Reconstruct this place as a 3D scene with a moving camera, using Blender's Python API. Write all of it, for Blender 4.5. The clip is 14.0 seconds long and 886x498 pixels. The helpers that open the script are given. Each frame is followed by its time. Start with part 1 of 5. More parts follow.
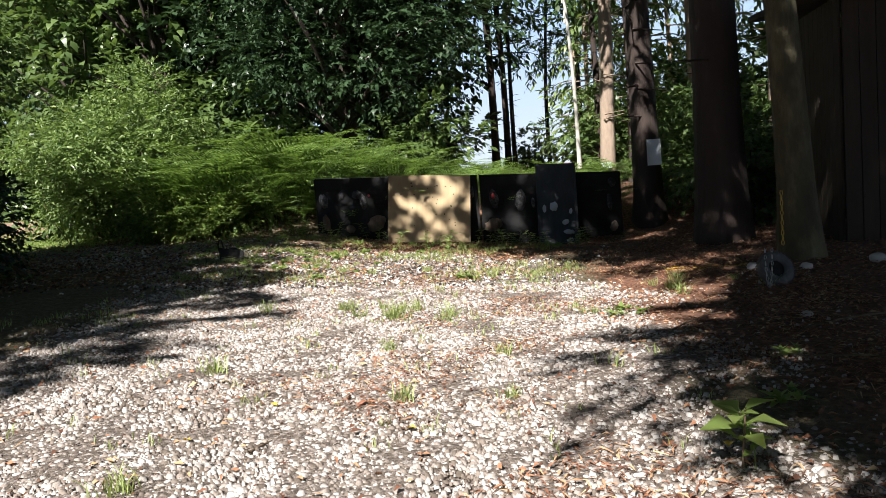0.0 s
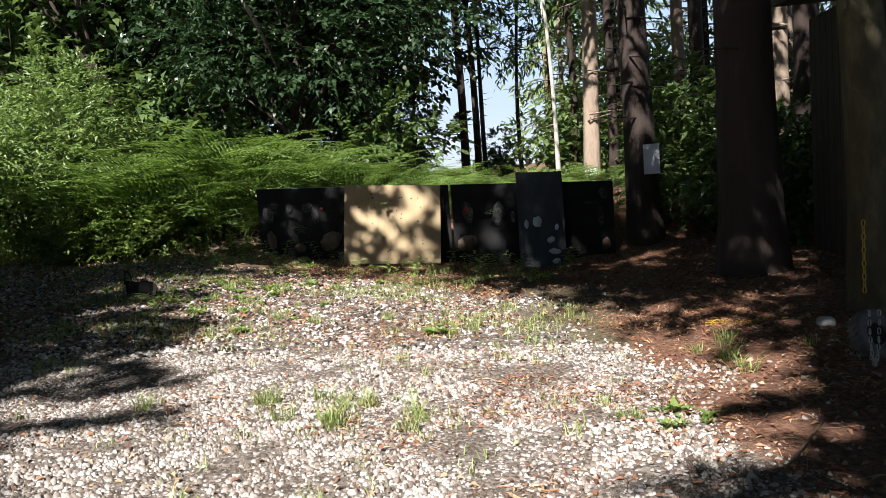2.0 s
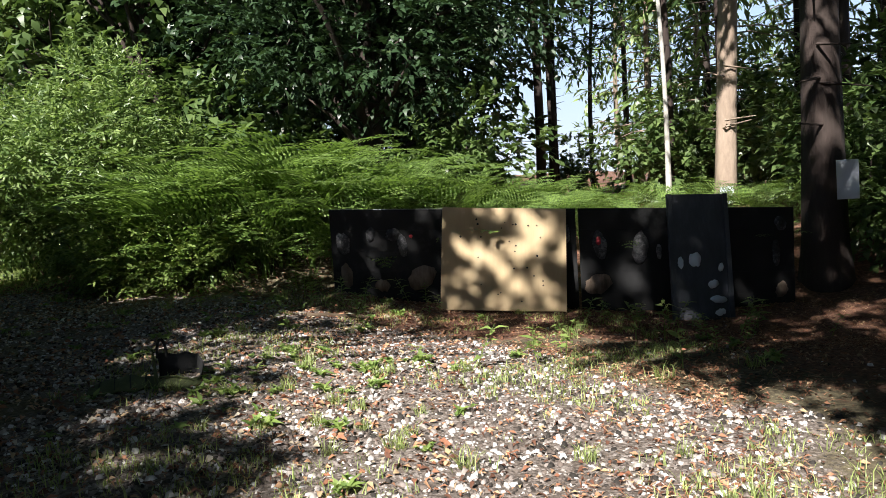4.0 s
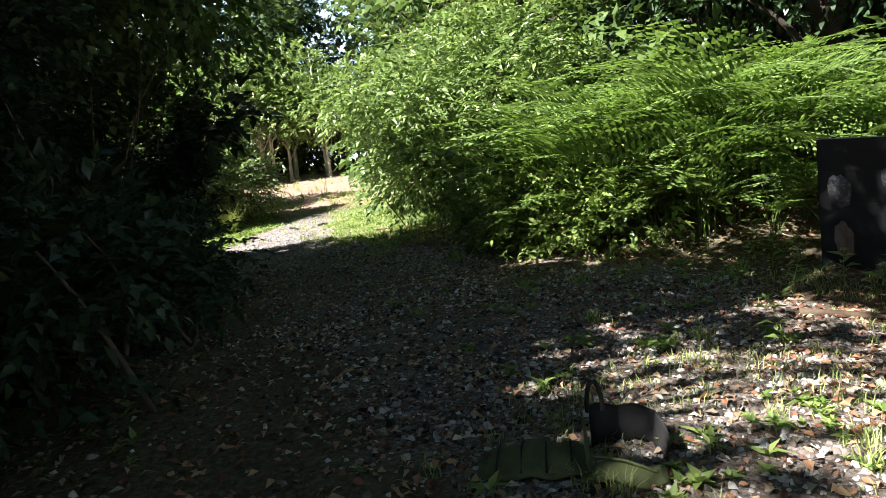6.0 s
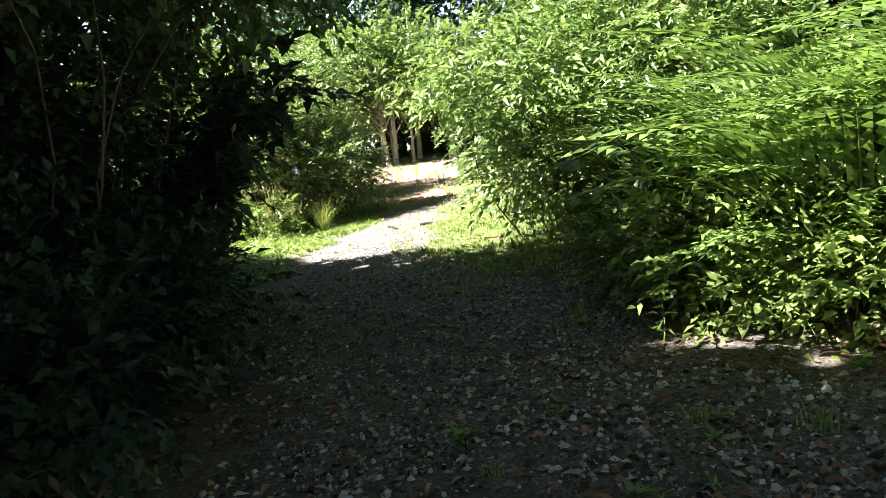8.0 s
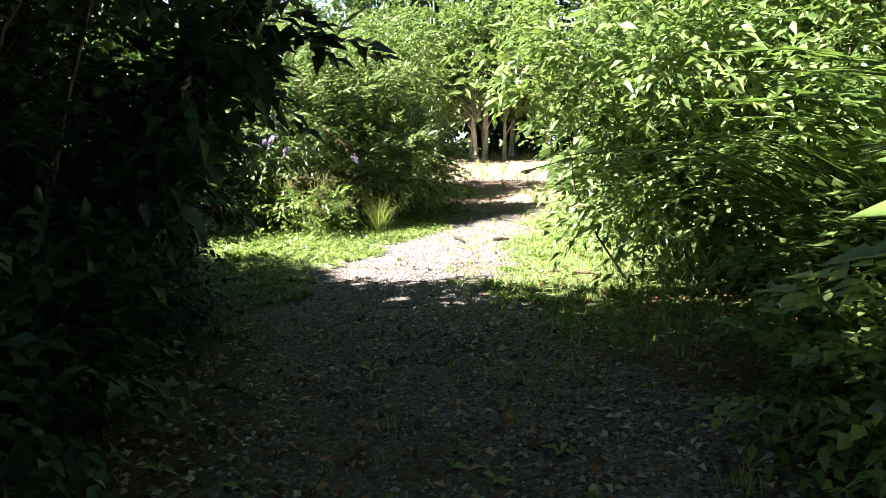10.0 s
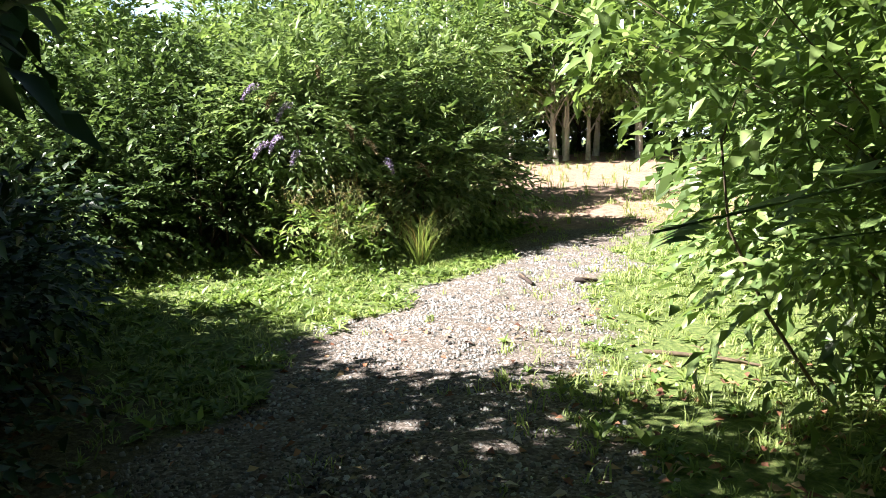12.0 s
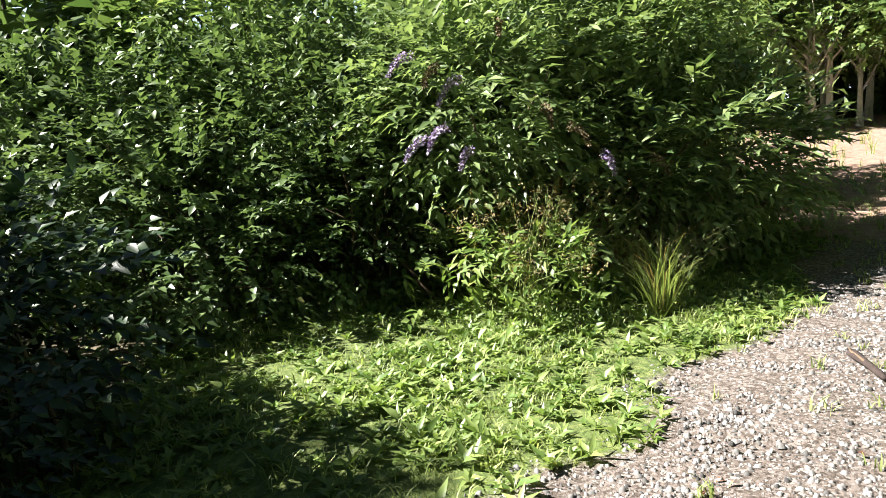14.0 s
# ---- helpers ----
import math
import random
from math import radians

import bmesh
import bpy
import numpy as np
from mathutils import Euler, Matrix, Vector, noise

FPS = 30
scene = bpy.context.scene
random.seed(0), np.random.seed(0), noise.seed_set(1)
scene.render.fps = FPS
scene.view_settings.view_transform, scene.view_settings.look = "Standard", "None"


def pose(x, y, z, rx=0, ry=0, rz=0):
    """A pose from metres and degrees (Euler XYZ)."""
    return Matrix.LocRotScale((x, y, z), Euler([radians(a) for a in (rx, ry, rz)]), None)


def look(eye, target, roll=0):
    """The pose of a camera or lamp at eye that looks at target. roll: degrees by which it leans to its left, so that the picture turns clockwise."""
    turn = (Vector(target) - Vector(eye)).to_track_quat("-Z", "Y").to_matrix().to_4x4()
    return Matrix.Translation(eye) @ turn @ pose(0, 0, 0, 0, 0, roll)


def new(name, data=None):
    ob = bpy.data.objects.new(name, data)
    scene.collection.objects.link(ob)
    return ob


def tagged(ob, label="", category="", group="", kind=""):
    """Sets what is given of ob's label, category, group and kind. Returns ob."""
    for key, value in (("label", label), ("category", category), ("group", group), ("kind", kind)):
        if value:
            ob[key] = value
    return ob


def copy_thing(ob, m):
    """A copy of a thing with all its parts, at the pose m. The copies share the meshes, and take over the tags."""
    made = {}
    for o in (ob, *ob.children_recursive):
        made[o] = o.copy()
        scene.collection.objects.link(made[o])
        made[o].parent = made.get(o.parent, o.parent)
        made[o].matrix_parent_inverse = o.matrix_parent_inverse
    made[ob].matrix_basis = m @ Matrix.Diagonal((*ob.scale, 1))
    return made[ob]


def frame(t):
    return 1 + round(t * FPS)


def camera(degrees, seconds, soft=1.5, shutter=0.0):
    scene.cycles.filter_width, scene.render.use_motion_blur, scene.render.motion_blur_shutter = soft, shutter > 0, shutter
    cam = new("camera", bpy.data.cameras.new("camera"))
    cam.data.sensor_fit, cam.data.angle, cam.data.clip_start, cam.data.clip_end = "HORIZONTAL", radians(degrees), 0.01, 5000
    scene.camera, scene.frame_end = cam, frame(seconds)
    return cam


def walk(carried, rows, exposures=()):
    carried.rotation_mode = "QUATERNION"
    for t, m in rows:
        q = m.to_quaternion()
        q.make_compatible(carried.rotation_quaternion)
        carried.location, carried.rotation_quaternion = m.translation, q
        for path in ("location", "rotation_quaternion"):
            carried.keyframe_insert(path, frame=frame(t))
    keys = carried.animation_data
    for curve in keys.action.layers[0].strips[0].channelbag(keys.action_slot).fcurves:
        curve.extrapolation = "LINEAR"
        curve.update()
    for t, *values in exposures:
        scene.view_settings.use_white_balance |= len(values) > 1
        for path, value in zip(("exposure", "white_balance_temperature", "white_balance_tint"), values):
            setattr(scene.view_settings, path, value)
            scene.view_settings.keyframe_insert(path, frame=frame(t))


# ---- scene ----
cam = camera(61.9, 14.0, soft=0.7)
PATH = [
    (0, (0.631, 0.194, 0.896), (0.538, 2.182, 0.698), -4.7),
    (0.5, (0.628, 0.659, 0.941), (0.596, 2.648, 0.737), -5.3),
    (1, (0.572, 1.08, 0.96), (0.663, 3.061, 0.696), -3.6),
    (1.5, (0.563, 1.508, 0.984), (0.672, 3.492, 0.751), -3.4),
    (2, (0.589, 1.932, 1.047), (0.586, 3.921, 0.839), -4.6),
    (2.2, (0.587, 2.127, 1.034), (0.551, 4.118, 0.849), -4.6),
    (4.3, (-0.467, 4.7, 1.28), (-0.611, 6.686, 1.091), -3.2),
    (4.5, (-0.551, 4.961, 1.268), (-0.89, 6.923, 1.08), -4.5),
    (5, (-0.807, 5.447, 1.239), (-1.42, 7.342, 1.049), -4.4),
    (5.5, (-1.14, 5.95, 1.262), (-1.96, 7.758, 1.015), -3.3),
    (6, (-1.413, 6.427, 1.298), (-2.489, 8.089, 1.018), -6.9),
    (6.5, (-1.747, 7.038, 1.296), (-2.949, 8.616, 1.043), -6.7),
    (7, (-2.031, 7.643, 1.339), (-3.248, 9.207, 1.069), -6.2),
    (7.5, (-2.356, 8.187, 1.406), (-3.71, 9.637, 1.15), -9.2),
    (8, (-2.721, 8.739, 1.42), (-4.083, 10.172, 1.117), -6.6),
    (8.5, (-3.053, 9.348, 1.398), (-4.496, 10.7, 1.097), -7.4),
    (10.8, (-5.106, 11.281, 1.356), (-6.646, 12.523, 1.059), 0.6),
    (11, (-5.329, 11.512, 1.339), (-6.876, 12.747, 1.049), 0.5),
    (11.5, (-5.829, 12.084, 1.33), (-7.436, 13.242, 1.053), -1.1),
    (12, (-6.312, 12.53, 1.36), (-7.963, 13.62, 1.063), -2.0),
    (12.5, (-6.808, 12.96, 1.354), (-8.606, 13.784, 1.055), -2.9),
    (13, (-7.36, 13.246, 1.305), (-9.216, 13.917, 0.982), -3.3),
    (13.5, (-8.055, 13.549, 1.384), (-9.915, 14.188, 1.021), -3.3),
    (14, (-8.703, 13.824, 1.433), (-10.592, 14.398, 1.111), -5.4),
]
walk(cam, [(t, look(e, g, r)) for t, e, g, r in PATH],
     [(0, 1.3), (2.2, 1.28), (5, 1.7), (7.5, 2.75), (11, 2.6), (12.5, 2.25), (14, 2.15)])

# ---- world, sun, exposure ----
SUN = Vector((-0.33, -0.74, 0.80)).normalized()
world = bpy.data.worlds.new("sky")
scene.world = world
world.use_nodes = True
wn = world.node_tree.nodes
sky = wn.new("ShaderNodeTexSky")
sky.sky_type, sky.sun_disc = "NISHITA", False
sky.air_density, sky.dust_density, sky.ozone_density = 1.0, 0.3, 2.0
sky.sun_elevation = math.asin(SUN.z)
sky.sun_rotation = math.atan2(SUN.x, SUN.y)
world.node_tree.links.new(sky.outputs[0], wn["Background"].inputs[0])
wn["Background"].inputs[1].default_value = 0.014
sun = new("sun", bpy.data.lights.new("sun", "SUN"))
sun.data.energy, sun.data.angle, sun.data.color = 5.0, radians(0.55), (1.0, 0.96, 0.9)
sun.matrix_world = look(SUN * 60, (0, 0, 0))

# ---- materials ----
def nodes_of(name):
    m = bpy.data.materials.new(name)
    m.use_nodes = True
    nt = m.node_tree
    return m, nt.nodes, nt.links, nt.nodes["Principled BSDF"]


def ramp(n, stops):
    r = n.new("ShaderNodeValToRGB")
    while len(r.color_ramp.elements) < len(stops):
        r.color_ramp.elements.new(0.5)
    for e, (p, c) in zip(r.color_ramp.elements, stops):
        e.position, e.color = p, (*c, 1)
    return r


def leaf_mat(name, dark, light, gloss=0.45, through_light=0.4, tint=(1.15, 1.2, 0.75)):
    """Leaf with its own shade of green, mottling, a sheen and light coming through."""
    m, n, l, b = nodes_of(name)
    geo = n.new("ShaderNodeNewGeometry")
    tex = n.new("ShaderNodeTexNoise")
    tex.inputs["Scale"].default_value = 1.1
    tex.inputs["Detail"].default_value = 5
    tc = n.new("ShaderNodeTexCoord")
    l.new(tc.outputs["Object"], tex.inputs["Vector"])
    add = n.new("ShaderNodeMath")
    add.operation = "MULTIPLY_ADD"
    l.new(geo.outputs["Random Per Island"], add.inputs[0])
    add.inputs[1].default_value = 0.6
    sc = n.new("ShaderNodeMath")
    sc.operation = "MULTIPLY"
    sc.inputs[1].default_value = 0.5
    l.new(tex.outputs["Fac"], sc.inputs[0])
    l.new(sc.outputs[0], add.inputs[2])
    mid = tuple((a + c) / 2 for a, c in zip(dark, light))
    r = ramp(n, [(0.1, dark), (0.5, mid), (0.88, light), (0.97, (light[0] * 1.7, light[1] * 1.1, light[2]))])
    l.new(add.outputs[0], r.inputs[0])
    l.new(r.outputs[0], b.inputs["Base Color"])
    b.inputs["Roughness"].default_value = gloss
    b.inputs["Specular IOR Level"].default_value = 0.5
    tr = n.new("ShaderNodeBsdfTranslucent")
    mul = n.new("ShaderNodeMixRGB")
    mul.blend_type, mul.inputs[0].default_value = "MULTIPLY", 1
    mul.inputs[2].default_value = (*tint, 1)
    l.new(r.outputs[0], mul.inputs[1])
    l.new(mul.outputs[0], tr.inputs[0])
    mix = n.new("ShaderNodeMixShader")
    mix.inputs[0].default_value = through_light
    l.new(b.outputs[0], mix.inputs[1])
    l.new(tr.outputs[0], mix.inputs[2])
    l.new(mix.outputs[0], n["Material Output"].inputs[0])
    return m


def rough_mat(name, stops, scale=6, rough=0.85, bump=0.3, stretch=(1, 1, 1), island=0.0, big=None, metal=0.0):
    """Matte surface: noise at two scales into a colour ramp, with relief."""
    m, n, l, b = nodes_of(name)
    tc = n.new("ShaderNodeTexCoord")
    mp = n.new("ShaderNodeMapping")
    mp.inputs["Scale"].default_value = stretch
    l.new(tc.outputs["Object"], mp.inputs["Vector"])
    t1 = n.new("ShaderNodeTexNoise")
    t1.inputs["Scale"].default_value, t1.inputs["Detail"].default_value, t1.inputs["Roughness"].default_value = scale, 8, 0.7
    l.new(mp.outputs[0], t1.inputs["Vector"])
    t2 = n.new("ShaderNodeTexNoise")
    t2.inputs["Scale"].default_value, t2.inputs["Detail"].default_value = scale * 0.17, 3
    l.new(mp.outputs[0], t2.inputs["Vector"])
    mx = n.new("ShaderNodeMath")
    mx.operation = "MULTIPLY_ADD"
    l.new(t2.outputs["Fac"], mx.inputs[0])
    mx.inputs[1].default_value = 0.5
    half = n.new("ShaderNodeMath")
    half.operation, half.inputs[1].default_value = "MULTIPLY", 0.5
    l.new(t1.outputs["Fac"], half.inputs[0])
    l.new(half.outputs[0], mx.inputs[2])
    out = mx.outputs[0]
    if island:
        geo = n.new("ShaderNodeNewGeometry")
        ad = n.new("ShaderNodeMath")
        ad.operation, ad.inputs[1].default_value = "MULTIPLY_ADD", island
        l.new(geo.outputs["Random Per Island"], ad.inputs[0])
        sb = n.new("ShaderNodeMath")
        sb.operation, sb.inputs[1].default_value = "SUBTRACT", island / 2
        l.new(out, sb.inputs[0])
        l.new(sb.outputs[0], ad.inputs[2])
        out = ad.outputs[0]
    r = ramp(n, stops)
    l.new(out, r.inputs[0])
    l.new(r.outputs[0], b.inputs["Base Color"])
    b.inputs["Roughness"].default_value, b.inputs["Metallic"].default_value = rough, metal
    if bump:
        bp = n.new("ShaderNodeBump")
        bp.inputs["Strength"].default_value, bp.inputs["Distance"].default_value = bump, 0.03
        l.new(t1.outputs["Fac"], bp.inputs["Height"])
        l.new(bp.outputs[0], b.inputs["Normal"])
    return m


# darkest green: the shade on thickets, low shrubs and woods is in this colour
LEAF_DARK_SHADED = leaf_mat("leaf_dark_shaded", (0.008, 0.022, 0.008), (0.05, 0.092, 0.042), 0.4, 0.22)
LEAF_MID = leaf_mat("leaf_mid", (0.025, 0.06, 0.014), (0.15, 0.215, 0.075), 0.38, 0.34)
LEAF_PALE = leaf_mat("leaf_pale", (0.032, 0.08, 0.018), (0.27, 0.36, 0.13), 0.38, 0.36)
LEAF_BRAMBLE = leaf_mat("leaf_bramble", (0.014, 0.04, 0.011), (0.18, 0.255, 0.1), 0.34, 0.28)
LEAF_BUDDLEIA = leaf_mat("leaf_buddleia", (0.03, 0.075, 0.022), (0.29, 0.37, 0.16), 0.34, 0.34)
LEAF_FERN = leaf_mat("leaf_fern", (0.014, 0.045, 0.009), (0.23, 0.34, 0.09), 0.4, 0.36)
LEAF_GRASS = leaf_mat("leaf_grass", (0.13, 0.19, 0.045), (0.42, 0.48, 0.19), 0.5, 0.38)
LEAF_WEED = leaf_mat("leaf_weed", (0.05, 0.12, 0.018), (0.29, 0.37, 0.115), 0.42, 0.36)
LEAF_DRY = leaf_mat("leaf_dry", (0.16, 0.13, 0.05), (0.34, 0.29, 0.14), 0.7, 0.3, (1.2, 1.0, 0.6))
LEAF_NEEDLE = leaf_mat("leaf_needle", (0.02, 0.05, 0.014), (0.085, 0.15, 0.045), 0.5, 0.3)
# brown lowered so that the colour holds the shade on the near trunks
BARK = rough_mat("bark_brown", [(0.3, (0.02, 0.015, 0.011)), (0.55, (0.045, 0.03, 0.026)), (0.75, (0.1, 0.078, 0.06))], 9, 0.9, 0.9, (1, 1, 0.25))
BARK_PALE = rough_mat("bark_pale", [(0.3, (0.14, 0.10, 0.075)), (0.55, (0.34, 0.26, 0.20)), (0.75, (0.48, 0.40, 0.33))], 8, 0.9, 0.8, (1, 1, 0.3))
BARK_MOSS = rough_mat("bark_mossy", [(0.3, (0.025, 0.02, 0.011)), (0.48, (0.065, 0.055, 0.03)), (0.58, (0.13, 0.112, 0.062)), (0.75, (0.27, 0.24, 0.155))], 7, 0.9, 0.9, (1, 1, 0.35))
BARK_SILVER = rough_mat("bark_silver", [(0.35, (0.2, 0.18, 0.15)), (0.5, (0.5, 0.48, 0.44)), (0.7, (0.68, 0.66, 0.62))], 8, 0.8, 0.5, (1, 1, 0.6))
TWIG = rough_mat("twig", [(0.3, (0.05, 0.035, 0.022)), (0.7, (0.2, 0.14, 0.09))], 14, 0.9, 0.3)
STONE = rough_mat("stone", [(0.12, (0.09, 0.07, 0.055)), (0.32, (0.22, 0.18, 0.155)), (0.52, (0.33, 0.295, 0.275)), (0.72, (0.41, 0.38, 0.36)), (0.9, (0.5, 0.48, 0.47))], 30, 0.85, 0.25, island=0.75)
STONE_GREY = rough_mat("grey_stone", [(0.12, (0.04, 0.038, 0.036)), (0.32, (0.115, 0.11, 0.105)), (0.52, (0.21, 0.2, 0.195)), (0.72, (0.3, 0.29, 0.285)), (0.9, (0.42, 0.41, 0.405))], 30, 0.85, 0.25, island=0.75)
STONE_MIXED = rough_mat("mixed_stone", [(0.1, (0.02, 0.016, 0.013)), (0.36, (0.13, 0.1, 0.085)), (0.58, (0.31, 0.275, 0.255)), (0.76, (0.42, 0.39, 0.37)), (0.9, (0.58, 0.56, 0.55))], 24, 0.8, 0.4, island=1.1)
LITTER = rough_mat("litter", [(0.2, (0.09, 0.036, 0.02)), (0.45, (0.24, 0.1, 0.055)), (0.65, (0.36, 0.18, 0.1)), (0.85, (0.44, 0.31, 0.18))], 20, 0.85, 0.2, island=0.8)

# ---- ground shape and what covers it ----
GX = [-60, -14, -9, -5, -3, -1, 0.5, 2, 5, 40]
GZ = [-0.3, -0.02, 0.02, 0.1, 0.1, 0.02, -0.1, -0.12, -0.1, -0.2]
TRACK = np.array([(0.3, -6, 2.6), (-0.2, 3, 1.9), (-0.4, 7, 1.9), (-1.7, 9.4, 1.7), (-4.3, 11.3, 1.7), (-6.6, 12.5, 1.25), (-8.7, 13.6, 0.95), (-10.3, 15.15, 0.82), (-11.75, 17.2, 0.66), (-12.9, 19.0, 0.7), (-16.5, 23, 1.0), (-22, 30, 1.5)])


def ease(v):
    v = np.clip(v, 0, 1)
    return v * v * (3 - 2 * v)


def waves(x, y, k):
    return (np.sin(x * k + 1.3 * np.sin(y * k * 0.7)) + np.sin(y * k * 1.3 + 1.1 * np.sin(x * k * 0.9 + 2))) / 2


def ground_z(x, y):
    x, y = np.asarray(x, float), np.asarray(y, float)
    z = (np.interp(x - 0.7, GX, GZ) + np.interp(x, GX, GZ) + np.interp(x + 0.7, GX, GZ)) / 3
    rise = -0.65 * (x + 12) + 0.76 * (y - 18.5)
    z = z + 0.9 * np.clip(rise / 22, 0, 1) ** 1.2
    z = z + 0.35 * ease((y - 12.8) / 1.4) * ease((x + 5) / 2) * ease((14 - x) / 5)
    z = z + ease((y - 9) / 2.5) * ease((13.3 - y) / 0.8) * np.interp(x, [-1.9, -0.8, 0.5, 2, 3.2, 5], [0, -0.12, -0.17, -0.24, -0.2, 0])
    return z + 0.02 * waves(x, y, 1.7) + 0.012 * waves(y, x, 4.1)


def track_gap(x, y):
    """How far a place lies outside the edge of the gravel track (negative on it)."""
    x, y = np.asarray(x, float), np.asarray(y, float)
    best = np.full(x.shape, 1e9)
    for (ax, ay, aw), (bx, by, bw) in zip(TRACK[:-1], TRACK[1:]):
        dx, dy = bx - ax, by - ay
        u = np.clip(((x - ax) * dx + (y - ay) * dy) / (dx * dx + dy * dy), 0, 1)
        best = np.minimum(best, np.hypot(x - ax - u * dx, y - ay - u * dy) - (aw + u * (bw - aw)))
    return best + 0.25 * waves(x, y, 2.3) + 0.12 * waves(y, x, 6.1)


def cover(x, y):
    """Shares of gravel, grass, needles and bare red earth."""
    gap = track_gap(x, y)
    gravel = ease(0.5 - gap / 0.7)
    red = ease((-0.65 * (x + 12) + 0.76 * (y - 18.5) - 1.0) / 2.5) * ease((4.5 - np.abs(track_gap(x, y) + 1)) / 2)
    needles = ease((x - 1.0 + 0.5 * waves(x, y, 1.2)) / 1.8) * ease((20 - y) / 4)
    needles = np.maximum(needles, 0.8 * ease((x + 2.4) / 1.0) * ease((y - 10.3) / 0.8))
    gravel = gravel * (1 - 0.6 * ease((x - 1.4 + 0.7 * waves(x, y, 2.1)) / 1.8)) * (1 - 0.35 * ease((y - 10.2) / 1.2) * ease((x + 3) / 1))
    gravel = gravel * (1 - 0.5 * ease((-2.7 - x) / 1.2) * ease((13.4 - y) / 1.2))
    grass = ease((-6.0 - x) / 2.0) * ease((gap + 0.35) / 0.6) * ease((y - 12.4 - 0.3 * waves(x, y, 1.7)) / 1.6)
    return gravel, grass, needles, red


# ---- mesh helpers ----
def mesh_from(name, verts, faces, mat, smooth=False):
    """A mesh of triangles or quads from arrays."""
    verts, faces = np.asarray(verts, np.float32), np.asarray(faces, np.int32)
    me = bpy.data.meshes.new(name)
    k = faces.shape[1]
    me.vertices.add(len(verts))
    me.vertices.foreach_set("co", verts.ravel())
    me.loops.add(faces.size)
    me.loops.foreach_set("vertex_index", faces.ravel())
    me.polygons.add(len(faces))
    me.polygons.foreach_set("loop_start", np.arange(0, faces.size, k, dtype=np.int32))
    if smooth:
        me.polygons.foreach_set("use_smooth", np.ones(len(faces), bool))
    me.update(calc_edges=True)
    me.materials.append(mat)
    return me


def merge(pieces):
    v, f, base = [], [], 0
    for a, b in pieces:
        v.append(a)
        f.append(np.asarray(b) + base)
        base += len(a)
    return np.concatenate(v), np.concatenate(f)


def part(name, data, mat, parent, label="", smooth=False):
    """One mesh object under a thing or a part: from a bmesh, or from a pair of arrays."""
    if isinstance(data, bmesh.types.BMesh):
        me = bpy.data.meshes.new(name)
        data.to_mesh(me)
        data.free()
        me.materials.append(mat)
        if smooth:
            for p in me.polygons:
                p.use_smooth = True
    else:
        me = mesh_from(name, data[0], data[1], mat, smooth)
    ob = new(name, me)
    ob.parent = parent
    if label:
        tagged(ob, label)
    return ob


def thing(name, label, category, group="", m=None):
    ob = new(name)
    ob.empty_display_size = 0.2
    if m is not None:
        ob.matrix_world = m
    return tagged(ob, label, category, group)


def unit(v):
    return v / np.maximum(np.linalg.norm(v, axis=-1, keepdims=True), 1e-9)


def leaves(rng, base, way, length, width, detail=True, curl=0.25, flat=0.6):
    """Pointed, folded leaves from their stalk ends and directions."""
    n = len(base)
    way = unit(way)
    up = unit(np.stack([rng.normal(0, 1 - flat, n), rng.normal(0, 1 - flat, n), np.ones(n)], 1))
    side = unit(np.cross(way, up) + 1e-4)
    nor = np.cross(side, way)
    L = (length * rng.uniform(0.65, 1.25, n))[:, None]
    W = (width * rng.uniform(0.7, 1.2, n))[:, None] / 2
    tip = base + way * L - nor * L * curl * rng.uniform(0.2, 1.3, n)[:, None]
    mid = base + way * L * 0.42
    lf, rt = mid + side * W + nor * W * 0.35, mid - side * W + nor * W * 0.35
    k = np.arange(n)[:, None]
    if detail:
        v = np.stack([base, lf, mid, rt, tip], 1).reshape(-1, 3)
        f = np.concatenate([k * 5 + np.array([[0, 2, 1]]), k * 5 + np.array([[0, 3, 2]]), k * 5 + np.array([[1, 2, 4]]), k * 5 + np.array([[2, 3, 4]])])
    else:
        v = np.stack([base, lf, rt, tip], 1).reshape(-1, 3)
        f = np.concatenate([k * 4 + np.array([[0, 2, 1]]), k * 4 + np.array([[1, 2, 3]])])
    return v, f


def sprays(rng, at, way, count, reach, length, width, detail=True, droop=0.3, spread=0.9, flat=0.6):
    """Twigs at many places, each with leaves set along it by turns."""
    n = len(at)
    way = unit(way)
    u = (np.arange(count) + 0.5) / count
    side = unit(np.cross(way, np.array([0, 0, 1.0])) + rng.normal(0, 0.25, (n, 3)))
    p = at[:, None] + way[:, None] * (u * reach)[None, :, None]
    p = p - np.array([0, 0, 1.0]) * (droop * reach * u ** 2)[None, :, None]
    s = np.where(np.arange(count) % 2, 1.0, -1.0)
    d = way[:, None] + side[:, None] * (s * spread)[None, :, None] + rng.normal(0, 0.28, (n, count, 3))
    d[..., 2] -= droop * 0.6
    return leaves(rng, p.reshape(-1, 3), d.reshape(-1, 3), length, width, detail, flat=flat)


def blob_points(rng, blobs, n, shell=0.45):
    """Places and outward ways in a cluster of lumps (x, y, z, radius, flattening)."""
    blobs = np.asarray(blobs, float)
    w = blobs[:, 3] ** 2
    i = rng.choice(len(blobs), n, p=w / w.sum())
    d = unit(rng.normal(0, 1, (n, 3)))
    r = (shell + (1 - shell) * rng.uniform(0, 1, n) ** 0.6) * rng.uniform(0.85, 1.12, n)
    at = blobs[i, :3] + d * (r * blobs[i, 3])[:, None] * np.stack([np.ones(n), np.ones(n), blobs[i, 4]], 1)
    return at, d


